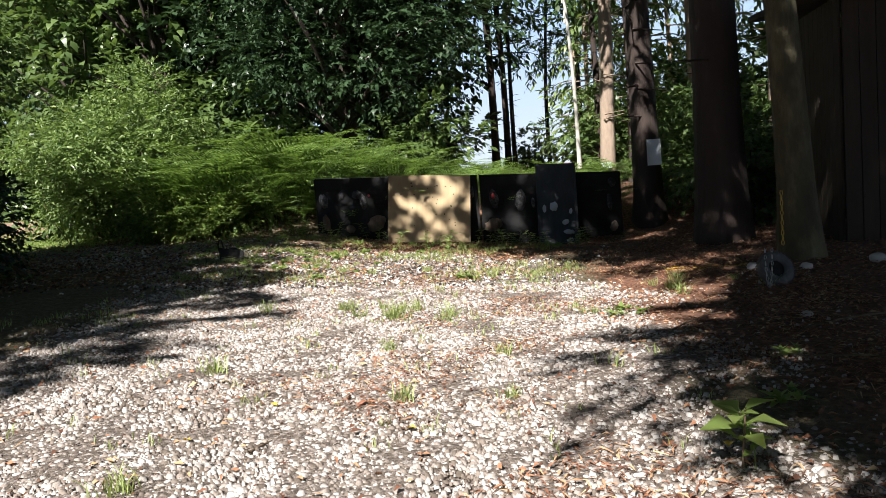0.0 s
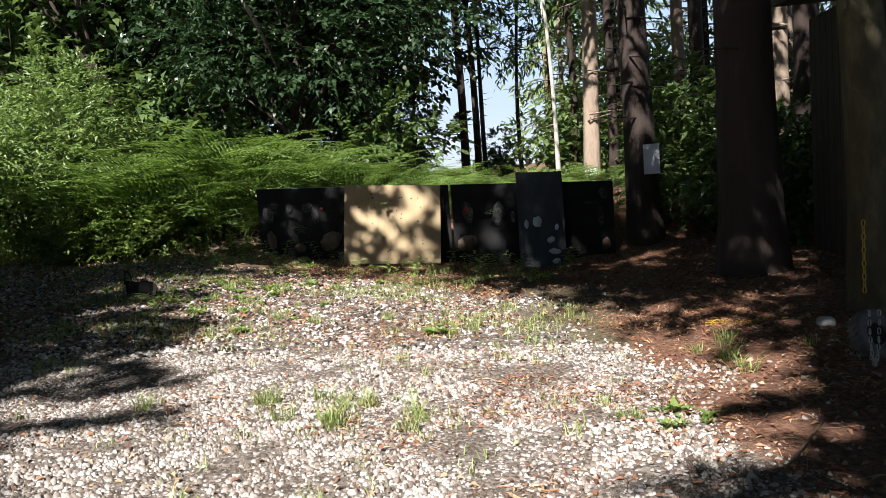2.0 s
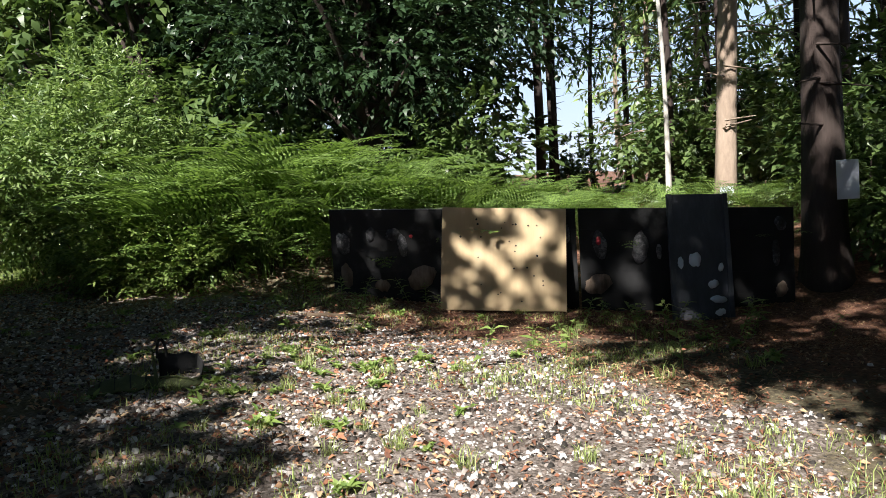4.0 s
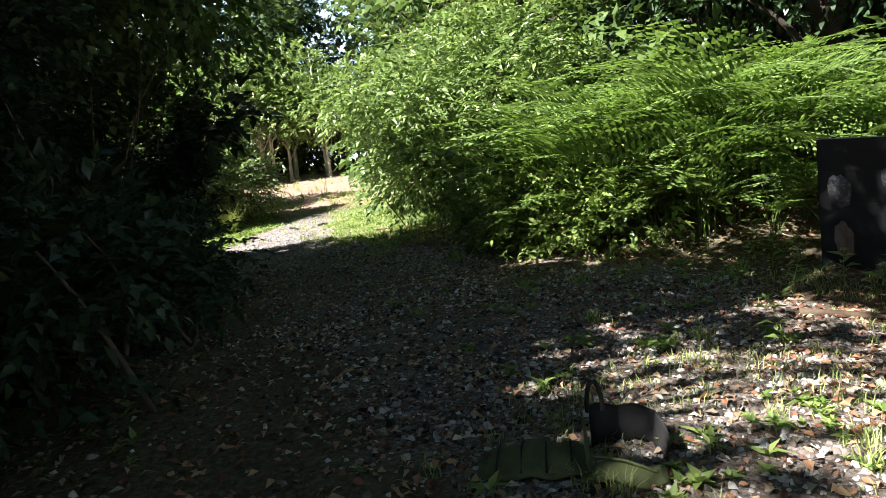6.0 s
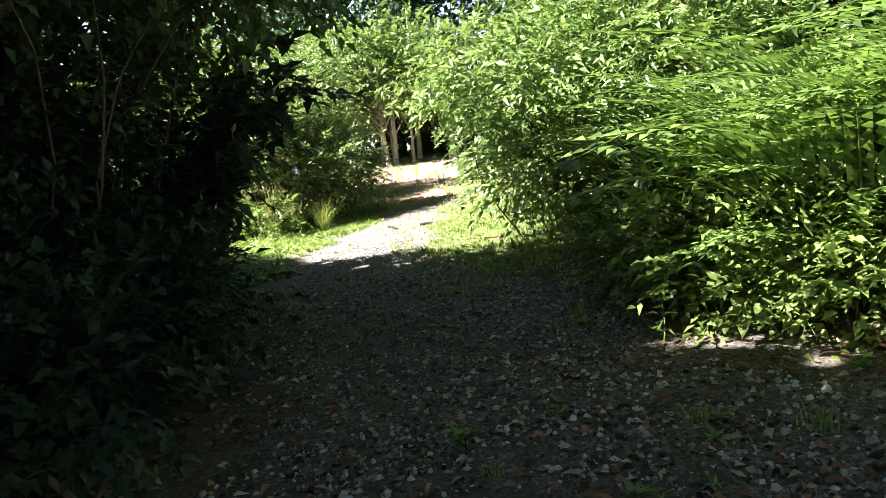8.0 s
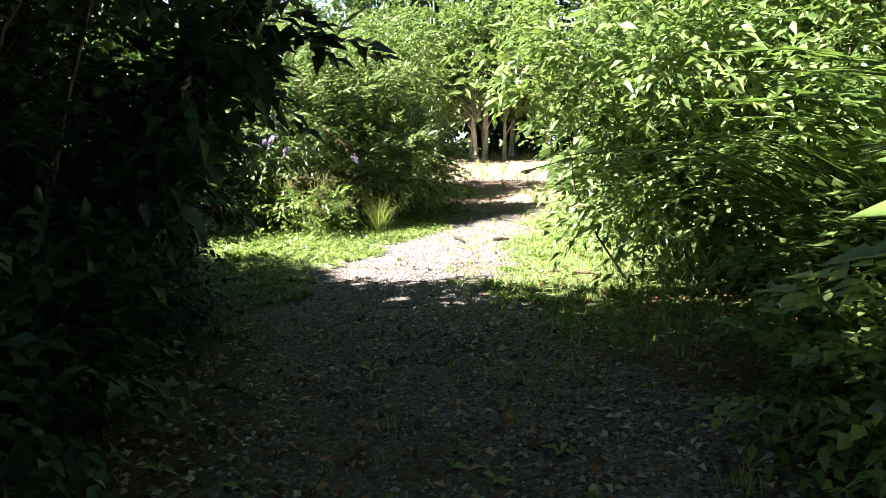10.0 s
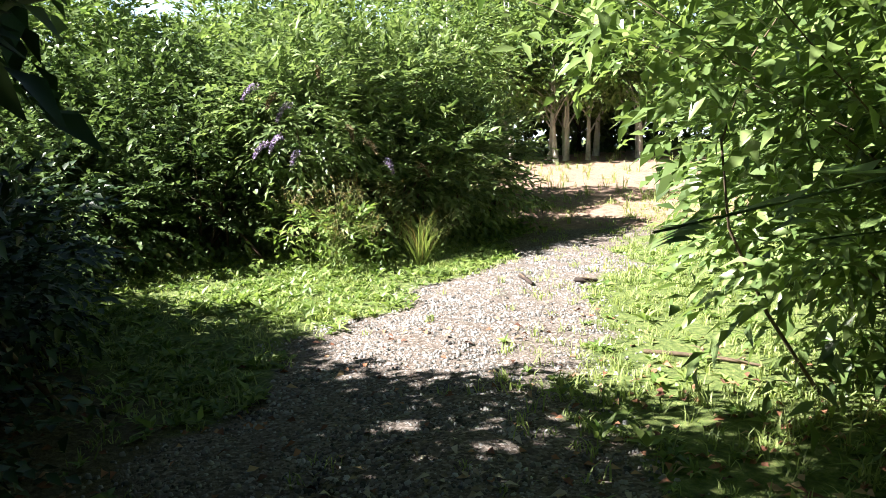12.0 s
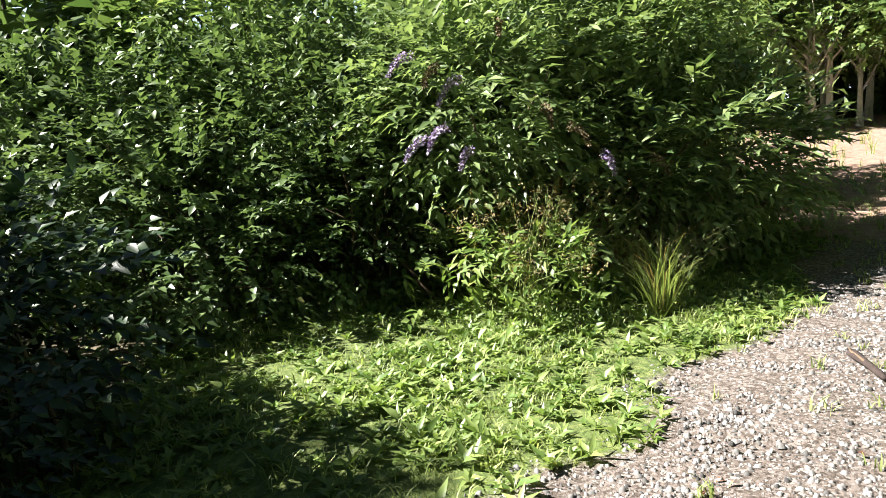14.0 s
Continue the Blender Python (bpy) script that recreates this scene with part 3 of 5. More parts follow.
for k, (kind, x, y, s) in enumerate([
        (pine_far, 2.0, 27.5, 0.9), (pine_far, 2.55, 30.5, 0.7), (pine_far, 4.3, 34, 0.7), (pine_far, 6.5, 18.9, 1.2), (pine_far, 6.3, 13.9, 1.4), (pine_far, 5.2, 21.5, 0.9), (pale_pine, 7.25, 15.9, 1.3), (pale_pine, 6.9, 20.2, 1.05), (pale_pine, 10.2, 22.0, 1.1),
        (pine_far, 9.2, 19.5, 1.2), (pine_far, 7.4, 30, 1.0), (pine_far, 9.8, 28, 1.0), (pine_far, 12.5, 25, 1.1), (pine_far, 11.5, 20.5, 1.2), (pine_far, 5.9, 36, 0.9), (pine_far, 4.7, 24.5, 0.8), (pine_far, 8.3, 23.0, 1.0),
        (larch_far, 8.2, 33, 1.0), (larch_far, 11.0, 30.5, 1.0), (larch_far, 5.2, 28.5, 0.8), (larch_far, 12.5, 35, 1.1), (larch_far, 10.5, 37, 1.1), (pine_far, 8.0, 40, 1.0), (pine_far, 15, 30, 1.2), (larch_far, 6.8, 42, 1.1),
        (larch_far, 14.0, 27, 1.0), (pine_far, 10.5, 14.5, 1.3), (pine_far, 7.6, 11.6, 1.3), (pine_far, 12, 12, 1.3), (oak_dark, 13.5, 8.0, 1.0), (pine_far, 13.0, 17, 1.1), (pine_far, 15.5, 24, 1.2), (pine_far, 13.8, 31, 1.1), (pine_far, 10.6, 24.4, 1.0),
        (oak_dark, -5.0, 22.5, 0.85), (oak_far, -11.5, 25.5, 1.0), (oak_dark, -9.5, 29, 1.1), (oak_dark, -3.0, 30, 1.0), (oak_far, -14.0, 29.0, 1.0), (oak_dark, -1.6, 24.5, 0.95), (pine_far, -7.2, 24.5, 1.0), (pine_far, -4.4, 27.5, 1.0),
        (pine_far, -12.8, 31, 1.0), (oak_dark, -17.5, 35.5, 1.1), (oak_far, -22, 38, 1.0), (oak_far, -28.5, 35.0, 1.0), (oak_far, -36, 32.5, 0.9), (oak_dark, -38, 27.0, 0.7), (oak_far, -41, 22, 0.6), (oak_far, -43, 16, 0.6),
        (oak_far, -33.0, 20.5, 0.5), (oak_far, -36, 12, 0.55), (oak_dark, -37, 6, 0.8), (oak_far, -28.0, 6.0, 0.6), (oak_far, -31.5, 16.0, 0.42), (oak_far, -46, 28, 0.8), (oak_dark, -25, 42, 1.3), (oak_dark, -12, 40, 1.3), (oak_dark, -4, 38, 1.2), (oak_dark, -27, 34, 0.8), (oak_dark, -30.5, 31, 0.8)]):
    copy_thing(kind, place(x, y, 0, k * 67.0, s))
# shrubs along the wood's edge
for k, (x, y, s) in enumerate([
        (4.7, 12.7, 0.42), (5.6, 13.3, 0.45), (6.9, 12.6, 0.5), (5.2, 14.6, 0.5), (4.6, 10.9, 0.4), (6.3, 10.7, 0.5), (8.3, 13.6, 0.55), (4.5, 13.7, 0.4), (6.0, 17.2, 0.7), (9.5, 23, 1.1), (12, 27, 1.3), (6.5, 27, 0.9), (10, 33, 1.4), (14, 21, 1.2), (5.0, 24.8, 0.8), (8.2, 26, 1.0), (12, 16, 1.0), (9.5, 12.8, 0.8), (15, 13, 1.2), (3.2, 32, 0.6), (6.6, 20.6, 0.7), (7.0, 34, 1.0),
        (-6.0, 24, 1.2), (-10, 26.5, 1.4), (-3.5, 26, 1.2), (-0.8, 27, 1.0), (-8.0, 20.5, 1.0), (-12.5, 27.5, 1.3), (-10.5, 22.0, 1.0), (-5.0, 19.3, 0.9), (-0.5, 19.0, 0.7), (-9.6, 18.7, 0.8),
        (-18, 31, 1.2), (-29.5, 30.5, 1.2), (-34, 25, 1.2), (-30, 26.5, 1.0), (-22, 35, 1.4), (-24, 20.5, 1.1), (-26, 14.5, 1.3), (-22, 10.5, 1.3), (-31, 19, 1.1), (-20.5, 15.0, 0.9), (-20.0, 18.8, 0.8), (-20, 12.0, 1.2), (-27, 9, 1.4), (-15, 32, 1.3), (-26.5, 32, 1.3), (-28.5, 33, 1.3), (-24.5, 34, 1.3), (-19.6, 11.6, 1.4)]):
    copy_thing(shrub, place(x, y, 0, k * 71.0, s * 1.15))
# unseen trees behind and beside the walker, set there to shade the clearing
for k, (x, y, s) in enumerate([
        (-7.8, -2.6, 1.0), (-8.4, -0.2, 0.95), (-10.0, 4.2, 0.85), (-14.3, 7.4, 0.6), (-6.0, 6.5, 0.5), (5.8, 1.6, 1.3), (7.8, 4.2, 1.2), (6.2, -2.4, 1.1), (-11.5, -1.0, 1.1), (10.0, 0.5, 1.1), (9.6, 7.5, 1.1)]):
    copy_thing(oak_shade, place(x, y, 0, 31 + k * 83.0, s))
for k, (x, y, s) in enumerate([(3.0, -9.0, 1.2), (-2.0, -14, 1.0), (-10.0, -9.0, 1.0), (10.0, -8, 1.1), (-17, -2.0, 1.1), (-20, 2.5, 0.9)]):
    copy_thing(oak_dark, place(x, y, 0, k * 50.0, s))
for k, (x, y, s) in enumerate([(1.5, -1.2, 0.45), (1.25, -1.9, 0.66), (3.4, -0.9, 1.35)]):
    copy_thing(oak_thin, place(x, y, 0, 55 + k * 83.0, s))
# lime and ashes: added out of view, crowns placed to cast dapples
lime = broadleaf_tree("lime_tree", "unseen lime tree added to dapple the low wall", np.random.default_rng(9), 12, 0.085, (3.5, -0.3, 9.1), (2.8, 1.4, 1.0), 26, 0.7, 470, (0.2, 0.13), (BARK, LEAF_MID), (0.05, 0))
lime.matrix_world = place(-5.7, 4.4)
for k, (spot, crown, radii, n, twigs, lean) in enumerate([
        ((3.1, -3.4), (-3.35, 0.15, 7.0), (1.2, 1.7, 0.7), 15, 270, (-0.14, 0.03)),
        ((3.6, 0.3), (-3.8, 1.9, 7.2), (1.2, 2.0, 0.7), 15, 300, (-0.16, 0.06)),
        ((3.4, -5.2), (-3.0, 0.5, 9.0), (1.3, 1.4, 0.7), 12, 190, (-0.12, 0.0)),
        ((-6.9, 6.9), (2.0, 0.5, 5.0), (1.3, 0.7, 0.55), 13, 300, (0.12, 0.02)),
        ((3.9, 1.3), (-5.1, 1.9, 7.4), (1.3, 1.5, 0.6), 16, 400, (-0.16, 0.08)),
        ((-12.6, 9.0), (1.3, 0.7, 4.1), (1.0, 0.6, 0.6), 12, 240, (0.08, 0.05)),
        ((-6.4, 5.4), (2.1, 0.2, 7.9), (0.9, 0.5, 0.5), 8, 150, (0.1, 0.0))]):
    ash = broadleaf_tree("ash_tree", "unseen light-crowned ash added to dapple the ground", np.random.default_rng(60 + k), 9, 0.09, crown, radii, n, 0.55, twigs, (0.17, 0.1), (BARK, LEAF_MID), lean, group="dappling trees", reach=0.4)
    ash.matrix_world = place(*spot)
# slim pale trunks at the far end of the track
pale_trunk = broadleaf_tree("birch_tree", "slim pale trunk at the end of the track", rng, 7, 0.085, (0.2, 0, 3.4), (1.6, 1.6, 1.5), 11, 0.9, 330, (0.2, 0.12), (BARK_SILVER, LEAF_PALE), (0.03, 0), group="pale trunks")
pale_trunk.matrix_world = place(-23.9, 28.9)
for k, (x, y, s) in enumerate([(-24.6, 28.9, 1.0), (-23.2, 29.3, 0.8), (-25.6, 28.2, 1.1), (-22.4, 30.6, 1.0), (-26.6, 28.6, 0.9), (-24.2, 30.6, 1.1), (-21.6, 29.9, 0.8), (-23.6, 28.3, 0.9), (-25.0, 27.6, 1.0), (-26.2, 27.4, 0.8), (-28.4, 26.0, 1.0), (-25.2, 30.2, 0.9), (-27.6, 27.2, 1.0)]):
    copy_thing(pale_trunk, place(x, y, 0, 40 + k * 77.0, s))

# ---- bushes ----
def bush(name, label, rng, blobs, twigs, leaf, mats, per=9, reach=0.35, stems=16, foot=0.35, droop=0.3, flat=0.6, shell=0.4, detail=True, thick=0.02):
    """Many stems from one foot, and leaf sprays over uneven lumps."""
    root = thing(name, label, "bush")
    b = np.asarray(blobs, float)
    for k in range(stems):
        c = b[k % len(b)]
        e = c[:3] + unit(rng.normal(0, 1, 3)) * c[3] * 0.7
        f = np.array([c[0] * 0.5 + rng.normal(0, foot), c[1] * 0.5 + rng.normal(0, foot), -0.05])
        part("stem", tube(stem_line(rng, f, e, 0.1), np.linspace(thick, thick * 0.25, 6), 5), mats[0], root, smooth=True)
    at, d = blob_points(rng, b, twigs, shell)
    keep = at[:, 2] > 0.02
    part("foliage", sprays(rng, at[keep], d[keep] + np.array([0, 0, 0.25]), per, reach, leaf[0], leaf[1], detail, droop, flat=flat), mats[1], root)
    return root


rng = np.random.default_rng(33)
pale = bush("willow_bush", "tall pale green willow bush arching over the track", rng,
            [(0, 0, 1.2, 1.3, 1), (0.6, -0.5, 2.2, 1.0, 0.9), (-0.7, 0.3, 2.3, 1.0, 0.9), (0.1, 0.4, 3.1, 0.9, 0.9), (1.1, 0.2, 1.5, 1.0, 0.9), (-0.4, -1.0, 2.1, 0.6, 0.7), (-1.3, -0.2, 1.3, 0.9, 0.9), (0.7, -0.9, 1.0, 0.7, 0.8), (-0.9, -0.8, 0.8, 0.6, 0.8), (-1.3, -1.3, 2.2, 0.5, 0.6), (-0.5, -1.5, 1.9, 0.45, 0.6)],
            2900, (0.13, 0.05), (TWIG, LEAF_PALE), 9, 0.45, 22, droop=0.5, flat=0.35, thick=0.011)
pale.matrix_world = place(-6.95, 16.75)
for x, y, turn, s in ((-18.2, 17.4, 80, 1.15), (-17.9, 20.0, 310, 1.0), (-18.6, 14.2, 200, 1.15)):
    copy_thing(pale, place(x, y, 0, turn, s))
thick_a = bush("hazel_thicket", "thicket crowding the edge of the track, shade put into its leaf colour", rng,
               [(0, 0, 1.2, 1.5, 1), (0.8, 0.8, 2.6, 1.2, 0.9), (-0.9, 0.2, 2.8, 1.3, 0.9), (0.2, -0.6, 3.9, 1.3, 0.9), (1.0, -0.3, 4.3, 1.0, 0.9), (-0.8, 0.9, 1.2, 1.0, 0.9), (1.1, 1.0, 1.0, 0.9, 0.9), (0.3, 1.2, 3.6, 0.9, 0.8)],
               2500, (0.14, 0.075), (TWIG, LEAF_DARK_SHADED), 9, 0.45, 26, detail=False)
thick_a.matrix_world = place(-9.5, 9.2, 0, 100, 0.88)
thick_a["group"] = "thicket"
# the last two copies are unseen, added to throw shade on the track
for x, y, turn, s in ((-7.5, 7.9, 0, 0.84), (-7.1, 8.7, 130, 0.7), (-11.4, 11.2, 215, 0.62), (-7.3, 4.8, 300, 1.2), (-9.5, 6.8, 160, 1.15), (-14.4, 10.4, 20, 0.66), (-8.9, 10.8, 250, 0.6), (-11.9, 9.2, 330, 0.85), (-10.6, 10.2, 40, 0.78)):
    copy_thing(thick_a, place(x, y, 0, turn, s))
arch = bush("hazel_tree", "dark many-stemmed hazel arching over the shaded track", np.random.default_rng(8),
            [(1.4, 1.9, 3.0, 0.75, 0.8), (0.6, 1.4, 3.2, 0.95, 0.85), (2.0, 1.0, 3.5, 0.8, 0.8), (0.0, 2.0, 2.8, 0.75, 0.8), (1.1, 0.6, 3.3, 1.0, 0.85), (2.4, 0.2, 3.5, 0.8, 0.8), (-0.6, 1.2, 2.4, 1.0, 0.9), (0.3, 0.3, 2.3, 1.1, 0.9), (1.6, -0.5, 3.4, 1.0, 0.85), (0.4, 1.5, 1.8, 0.6, 0.8), (0.2, -0.6, 3.2, 1.2, 0.9)],
            2700, (0.13, 0.075), (TWIG, LEAF_MID), 8, 0.4, 12, foot=0.25, thick=0.014)
arch.matrix_world = place(-9.2, 10.4)
low = bush("hazel_seedling", "low shrub at the shaded edge of the track, leaves darkened as shade", rng,
           [(0, 0, 0.35, 0.6, 0.9), (0.4, 0.3, 0.5, 0.45, 0.9), (-0.4, 0.1, 0.7, 0.45, 0.9), (0.1, -0.4, 0.8, 0.4, 0.9)], 460, (0.09, 0.05), (TWIG, LEAF_DARK_SHADED), 8, 0.28, 8)
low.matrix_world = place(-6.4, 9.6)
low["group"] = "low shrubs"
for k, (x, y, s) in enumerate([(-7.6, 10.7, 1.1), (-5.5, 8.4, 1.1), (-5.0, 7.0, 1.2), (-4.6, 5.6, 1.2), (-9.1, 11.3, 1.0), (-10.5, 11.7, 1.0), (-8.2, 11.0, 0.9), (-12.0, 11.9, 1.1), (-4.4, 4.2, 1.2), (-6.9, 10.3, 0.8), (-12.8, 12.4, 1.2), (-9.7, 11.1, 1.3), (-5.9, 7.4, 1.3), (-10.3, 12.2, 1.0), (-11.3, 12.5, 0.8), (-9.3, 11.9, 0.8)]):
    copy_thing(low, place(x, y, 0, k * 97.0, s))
bramble = bush("bramble_bush", "dark bramble thicket with glossy leaves in part shade", rng,
               [(0, 0, 0.7, 1.2, 0.9), (0.3, -1.4, 0.8, 1.2, 0.9), (-0.5, -0.6, 1.6, 1.1, 0.9), (-0.2, 1.0, 1.3, 1.2, 0.9), (-0.8, -2.2, 1.5, 1.2, 0.9), (-0.9, 0.6, 2.0, 1.0, 0.8), (0.3, -3.0, 0.9, 1.1, 0.9)],
               3400, (0.1, 0.058), (TWIG, LEAF_BRAMBLE), 9, 0.35, 20)
bramble.matrix_world = place(-15.6, 15.0)
buddleia = bush("buddleia_bush", "flowering buddleia with drooping lilac panicles", rng,
                [(0, 0, 0.9, 1.2, 0.9), (0.3, -0.9, 1.7, 0.9, 0.9), (-0.3, 0.5, 1.9, 1.0, 0.9), (0.5, 0.9, 1.0, 1.0, 0.9), (-0.5, -0.5, 2.4, 0.8, 0.8), (0.2, 1.7, 1.0, 0.8, 0.9), (0.0, 0.9, 2.0, 0.8, 0.8)],
                2700, (0.14, 0.052), (TWIG, LEAF_BUDDLEIA), 9, 0.4, 20)
buddleia.matrix_world = place(-15.0, 17.0)

nettle = bush("nettle_clump", "knee-high green nettles and brambles at the foot of the bracken", rng,
              [(0, 0, 0.2, 0.42, 0.9), (0.3, 0.1, 0.35, 0.32, 0.9), (-0.3, 0.05, 0.4, 0.32, 0.9), (0.0, 0.25, 0.55, 0.3, 0.9)], 240, (0.075, 0.042), (TWIG, LEAF_WEED), 8, 0.24, 8, foot=0.12, thick=0.004)
nettle.matrix_world = place(-4.9, 13.5)
nettle["group"] = "nettles"
for k, (x, y, s) in enumerate([(-4.0, 13.0, 1.1), (-4.6, 13.25, 1.1), (-5.2, 13.7, 1.0), (-3.8, 13.45, 1.3), (-5.7, 14.2, 0.9)]):
    copy_thing(nettle, place(x, y, 0, k * 113.0, s))

# ---- bracken ----
def frond(rng, length, detail=12):
    """One bracken frond: an arching rachis with paired, toothed pinnae."""
    pts = []
    for u in np.linspace(0, 1, 9):
        pts.append((0, length * (0.06 * u + 0.62 * u ** 2.3), length * (1.06 * u - 0.46 * u ** 2.6)))
    pts = np.array(pts)
    pieces = [tube(pts, np.linspace(0.007, 0.002, 9), 3)]
    t = np.linspace(0.42, 0.98, detail)
    for k, u in enumerate(t):
        p = np.array([np.interp(u, np.linspace(0, 1, 9), pts[:, c]) for c in range(3)])
        tan = unit(np.array([np.interp(min(u + 0.03, 1), np.linspace(0, 1, 9), pts[:, c]) for c in range(3)]) - p + 1e-6)
        ln = length * 0.42 * (1 - u) ** 0.75 * (0.6 + min(1, (u - 0.3) * 3) * 0.4) + 0.02
        for s in (-1, 1):
            way = unit(np.array([s * 1.0, 0, 0]) + tan * 0.45 + rng.normal(0, 0.08, 3))
            m = max(3, int(ln / 0.05))
            q = (np.arange(m) + 0.5) / m
            base = p + way * (q * ln)[:, None] - np.array([0, 0, 0.1]) * (ln * q ** 2)[:, None]
            small = (0.035 + 0.2 * ln * (1 - q))[:, None] * 0.68
            nrm = unit(np.cross(way, tan))
            for e in (-1, 1):
                tip = base + (tan * e * 1.0 + way * 0.45) * small
                a, c = base - way * 0.017, base + way * 0.028
                v = np.stack([a, c, tip + nrm * 0.006], 1).reshape(-1, 3)
                pieces.append((v, np.arange(3 * m).reshape(-1, 3)))
    return merge(pieces)


def fern_mesh(rng, n, length):
    out = []
    for k in range(n):
        v, f = frond(rng, length * rng.uniform(0.55, 1.12), 11)
        a, t = rng.uniform(0, 6.283), rng.uniform(-0.4, 0.15)
        c, s = math.cos(a), math.sin(a)
        y, z = v[:, 1] * math.cos(t) - v[:, 2] * math.sin(t), v[:, 1] * math.sin(t) + v[:, 2] * math.cos(t)
        out.append((np.stack([v[:, 0] * c - y * s + rng.normal(0, 0.06), v[:, 0] * s + y * c + rng.normal(0, 0.06), z - 0.03], 1), f))
    return out


rng = np.random.default_rng(44)
ferns = []
for k in range(4):
    root = thing("bracken_plant", "tall green bracken fern with arching fronds", "fern", "bracken bank")
    for v, f in fern_mesh(rng, 7, 1.75):
        part("frond", (v, f), LEAF_FERN, root)
    ferns.append(root)
spots = []
tries = 0
low_row = [(-6.0 + 0.2 * k, 13.25 + 0.28 * (k % 3) + max(0.0, 0.9 * (-4.2 - (-6.0 + 0.2 * k)))) for k in range(20)]
while len(spots) < 205 and tries < 20000:
    tries += 1
    x, y = rng.uniform(-7.2, 7.5) if len(spots) > 110 else rng.uniform(-6.4, -1.5), rng.uniform(12.7, 18.0)
    front = 13.35 if x < -2.2 else 13.0
    if y < front + max(0, (-4.2 - x)) * 0.9 or (x > 3.2 and y < 14.5) or math.hypot(x + 7.3, y - 16.4) < 1.3:
        continue
    if all(math.hypot(x - a, y - b) > 0.36 for a, b in spots):
        spots.append((x, y))
for k, (x, y) in enumerate(spots):
    s = np.interp(x, [-6, -3, 0, 2.5, 8], [1.5, 1.42, 0.85, 0.68, 0.68]) * rng.uniform(0.8, 1.15)
    if k < 4:
        ferns[k].matrix_world = place(x, y, 0, rng.uniform(0, 360))
    else:
        copy_thing(ferns[k % 4], place(x, y, 0, rng.uniform(0, 360), s))
for k, (x, y) in enumerate(low_row):
    copy_thing(ferns[k % 4], place(x, y, 0, rng.uniform(0, 360), rng.uniform(0.5, 0.8)))

# ---- the low wall with its boards ----
BLACK_PAINT = rough_mat("black_paint", [(0.3, (0.004, 0.004, 0.005)), (0.54, (0.008, 0.008, 0.009)), (0.64, (0.03, 0.03, 0.033)), (0.74, (0.16, 0.155, 0.16))], 5, 0.85, 0.2)
PLY = rough_mat("plywood", [(0.3, (0.28, 0.19, 0.1)), (0.5, (0.40, 0.295, 0.17)), (0.7, (0.5, 0.395, 0.25))], 4, 0.7, 0.1, (1, 1, 0.15))
GREY_PANEL = rough_mat("grey_panel", [(0.3, (0.018, 0.02, 0.025)), (0.5, (0.045, 0.05, 0.062)), (0.7, (0.12, 0.13, 0.15))], 5, 0.6, 0.2, (1, 1, 0.4))
# white dimmed and blued: the shade on the notice is in the colour
WHITE = rough_mat("white_sheet", [(0.3, (0.5, 0.55, 0.64)), (0.7, (0.68, 0.72, 0.78))], 5, 0.5, 0.05)
slant = -0.055


def wall_panel(x0, x1, group):
    root = thing("wall_panel", "black-painted low board wall with faded white smears", "wall", group)
    za, zb = float(ground_z(x0, 12.4)), float(ground_z(x1, 12.4))
    for k in range(-1, 4):
        bm = box(bmesh.new(), x0 + 0.006, x1 - 0.006, 12.42, 12.46 + 0.004 * (k % 2), k * 0.235 - 0.1, k * 0.235 + 0.137 - 0.006 * (k == 3), 0.005)
        for v in bm.verts:
            v.co.z += 0.06 + slant * v.co.x
        part("board", bm, BLACK_PAINT, root)
    for x in (x0 + 0.06, x1 - 0.06):
        bm = box(bmesh.new(), x - 0.04, x + 0.04, 12.47, 12.55, -0.55, 0.86, 0.008)
        for v in bm.verts:
            v.co.z += 0.03 + slant * v.co.x
        part("post", bm, BLACK_PAINT, root)


for a, b in ((-2.0, -0.62), (-0.6, 0.72), (0.74, 1.9), (1.92, 3.05)):
    wall_panel(a, b, "low black wall")


SMEAR = rough_mat("chipped_paint", [(0.35, (0.006, 0.006, 0.007)), (0.5, (0.05, 0.05, 0.055)), (0.68, (0.3, 0.29, 0.3))], 34, 0.8, 0.2)
BARE_WOOD = rough_mat("bare_wood", [(0.35, (0.02, 0.015, 0.012)), (0.5, (0.14, 0.1, 0.075)), (0.7, (0.3, 0.23, 0.18))], 26, 0.85, 0.2, (1, 1, 0.3))
RED_PAINT = rough_mat("red_paint", [(0.3, (0.35, 0.02, 0.03)), (0.7, (0.55, 0.06, 0.08))], 12, 0.6, 0.1)


def smear(x, z, w, h, mat, seed, y=12.4135):
    """A ragged patch of chipped paint, a few millimetres thick, on the boards."""
    g = np.random.default_rng(seed)
    n = 18
    a = np.arange(n) * 2 * math.pi / n
    r = 0.9 + 0.12 * np.sin(a * 2 + seed) + g.uniform(-0.1, 0.1, n)
    px, pz = x + np.cos(a) * r * w / 2, z + np.sin(a) * r * h / 2 + slant * x
    front = np.stack([px, np.full(n, y), pz], 1)
    mid = np.array([[x, y, z + slant * x]])
    v = np.concatenate([front, front + [0, 0.006, 0], mid])
    k, j = np.arange(n), (np.arange(n) + 1) % n
    f = np.concatenate([np.stack([k, j, np.full(n, 2 * n)], 1), np.stack([k, n + k, n + j], 1), np.stack([k, n + j, j], 1)])
    return v, f


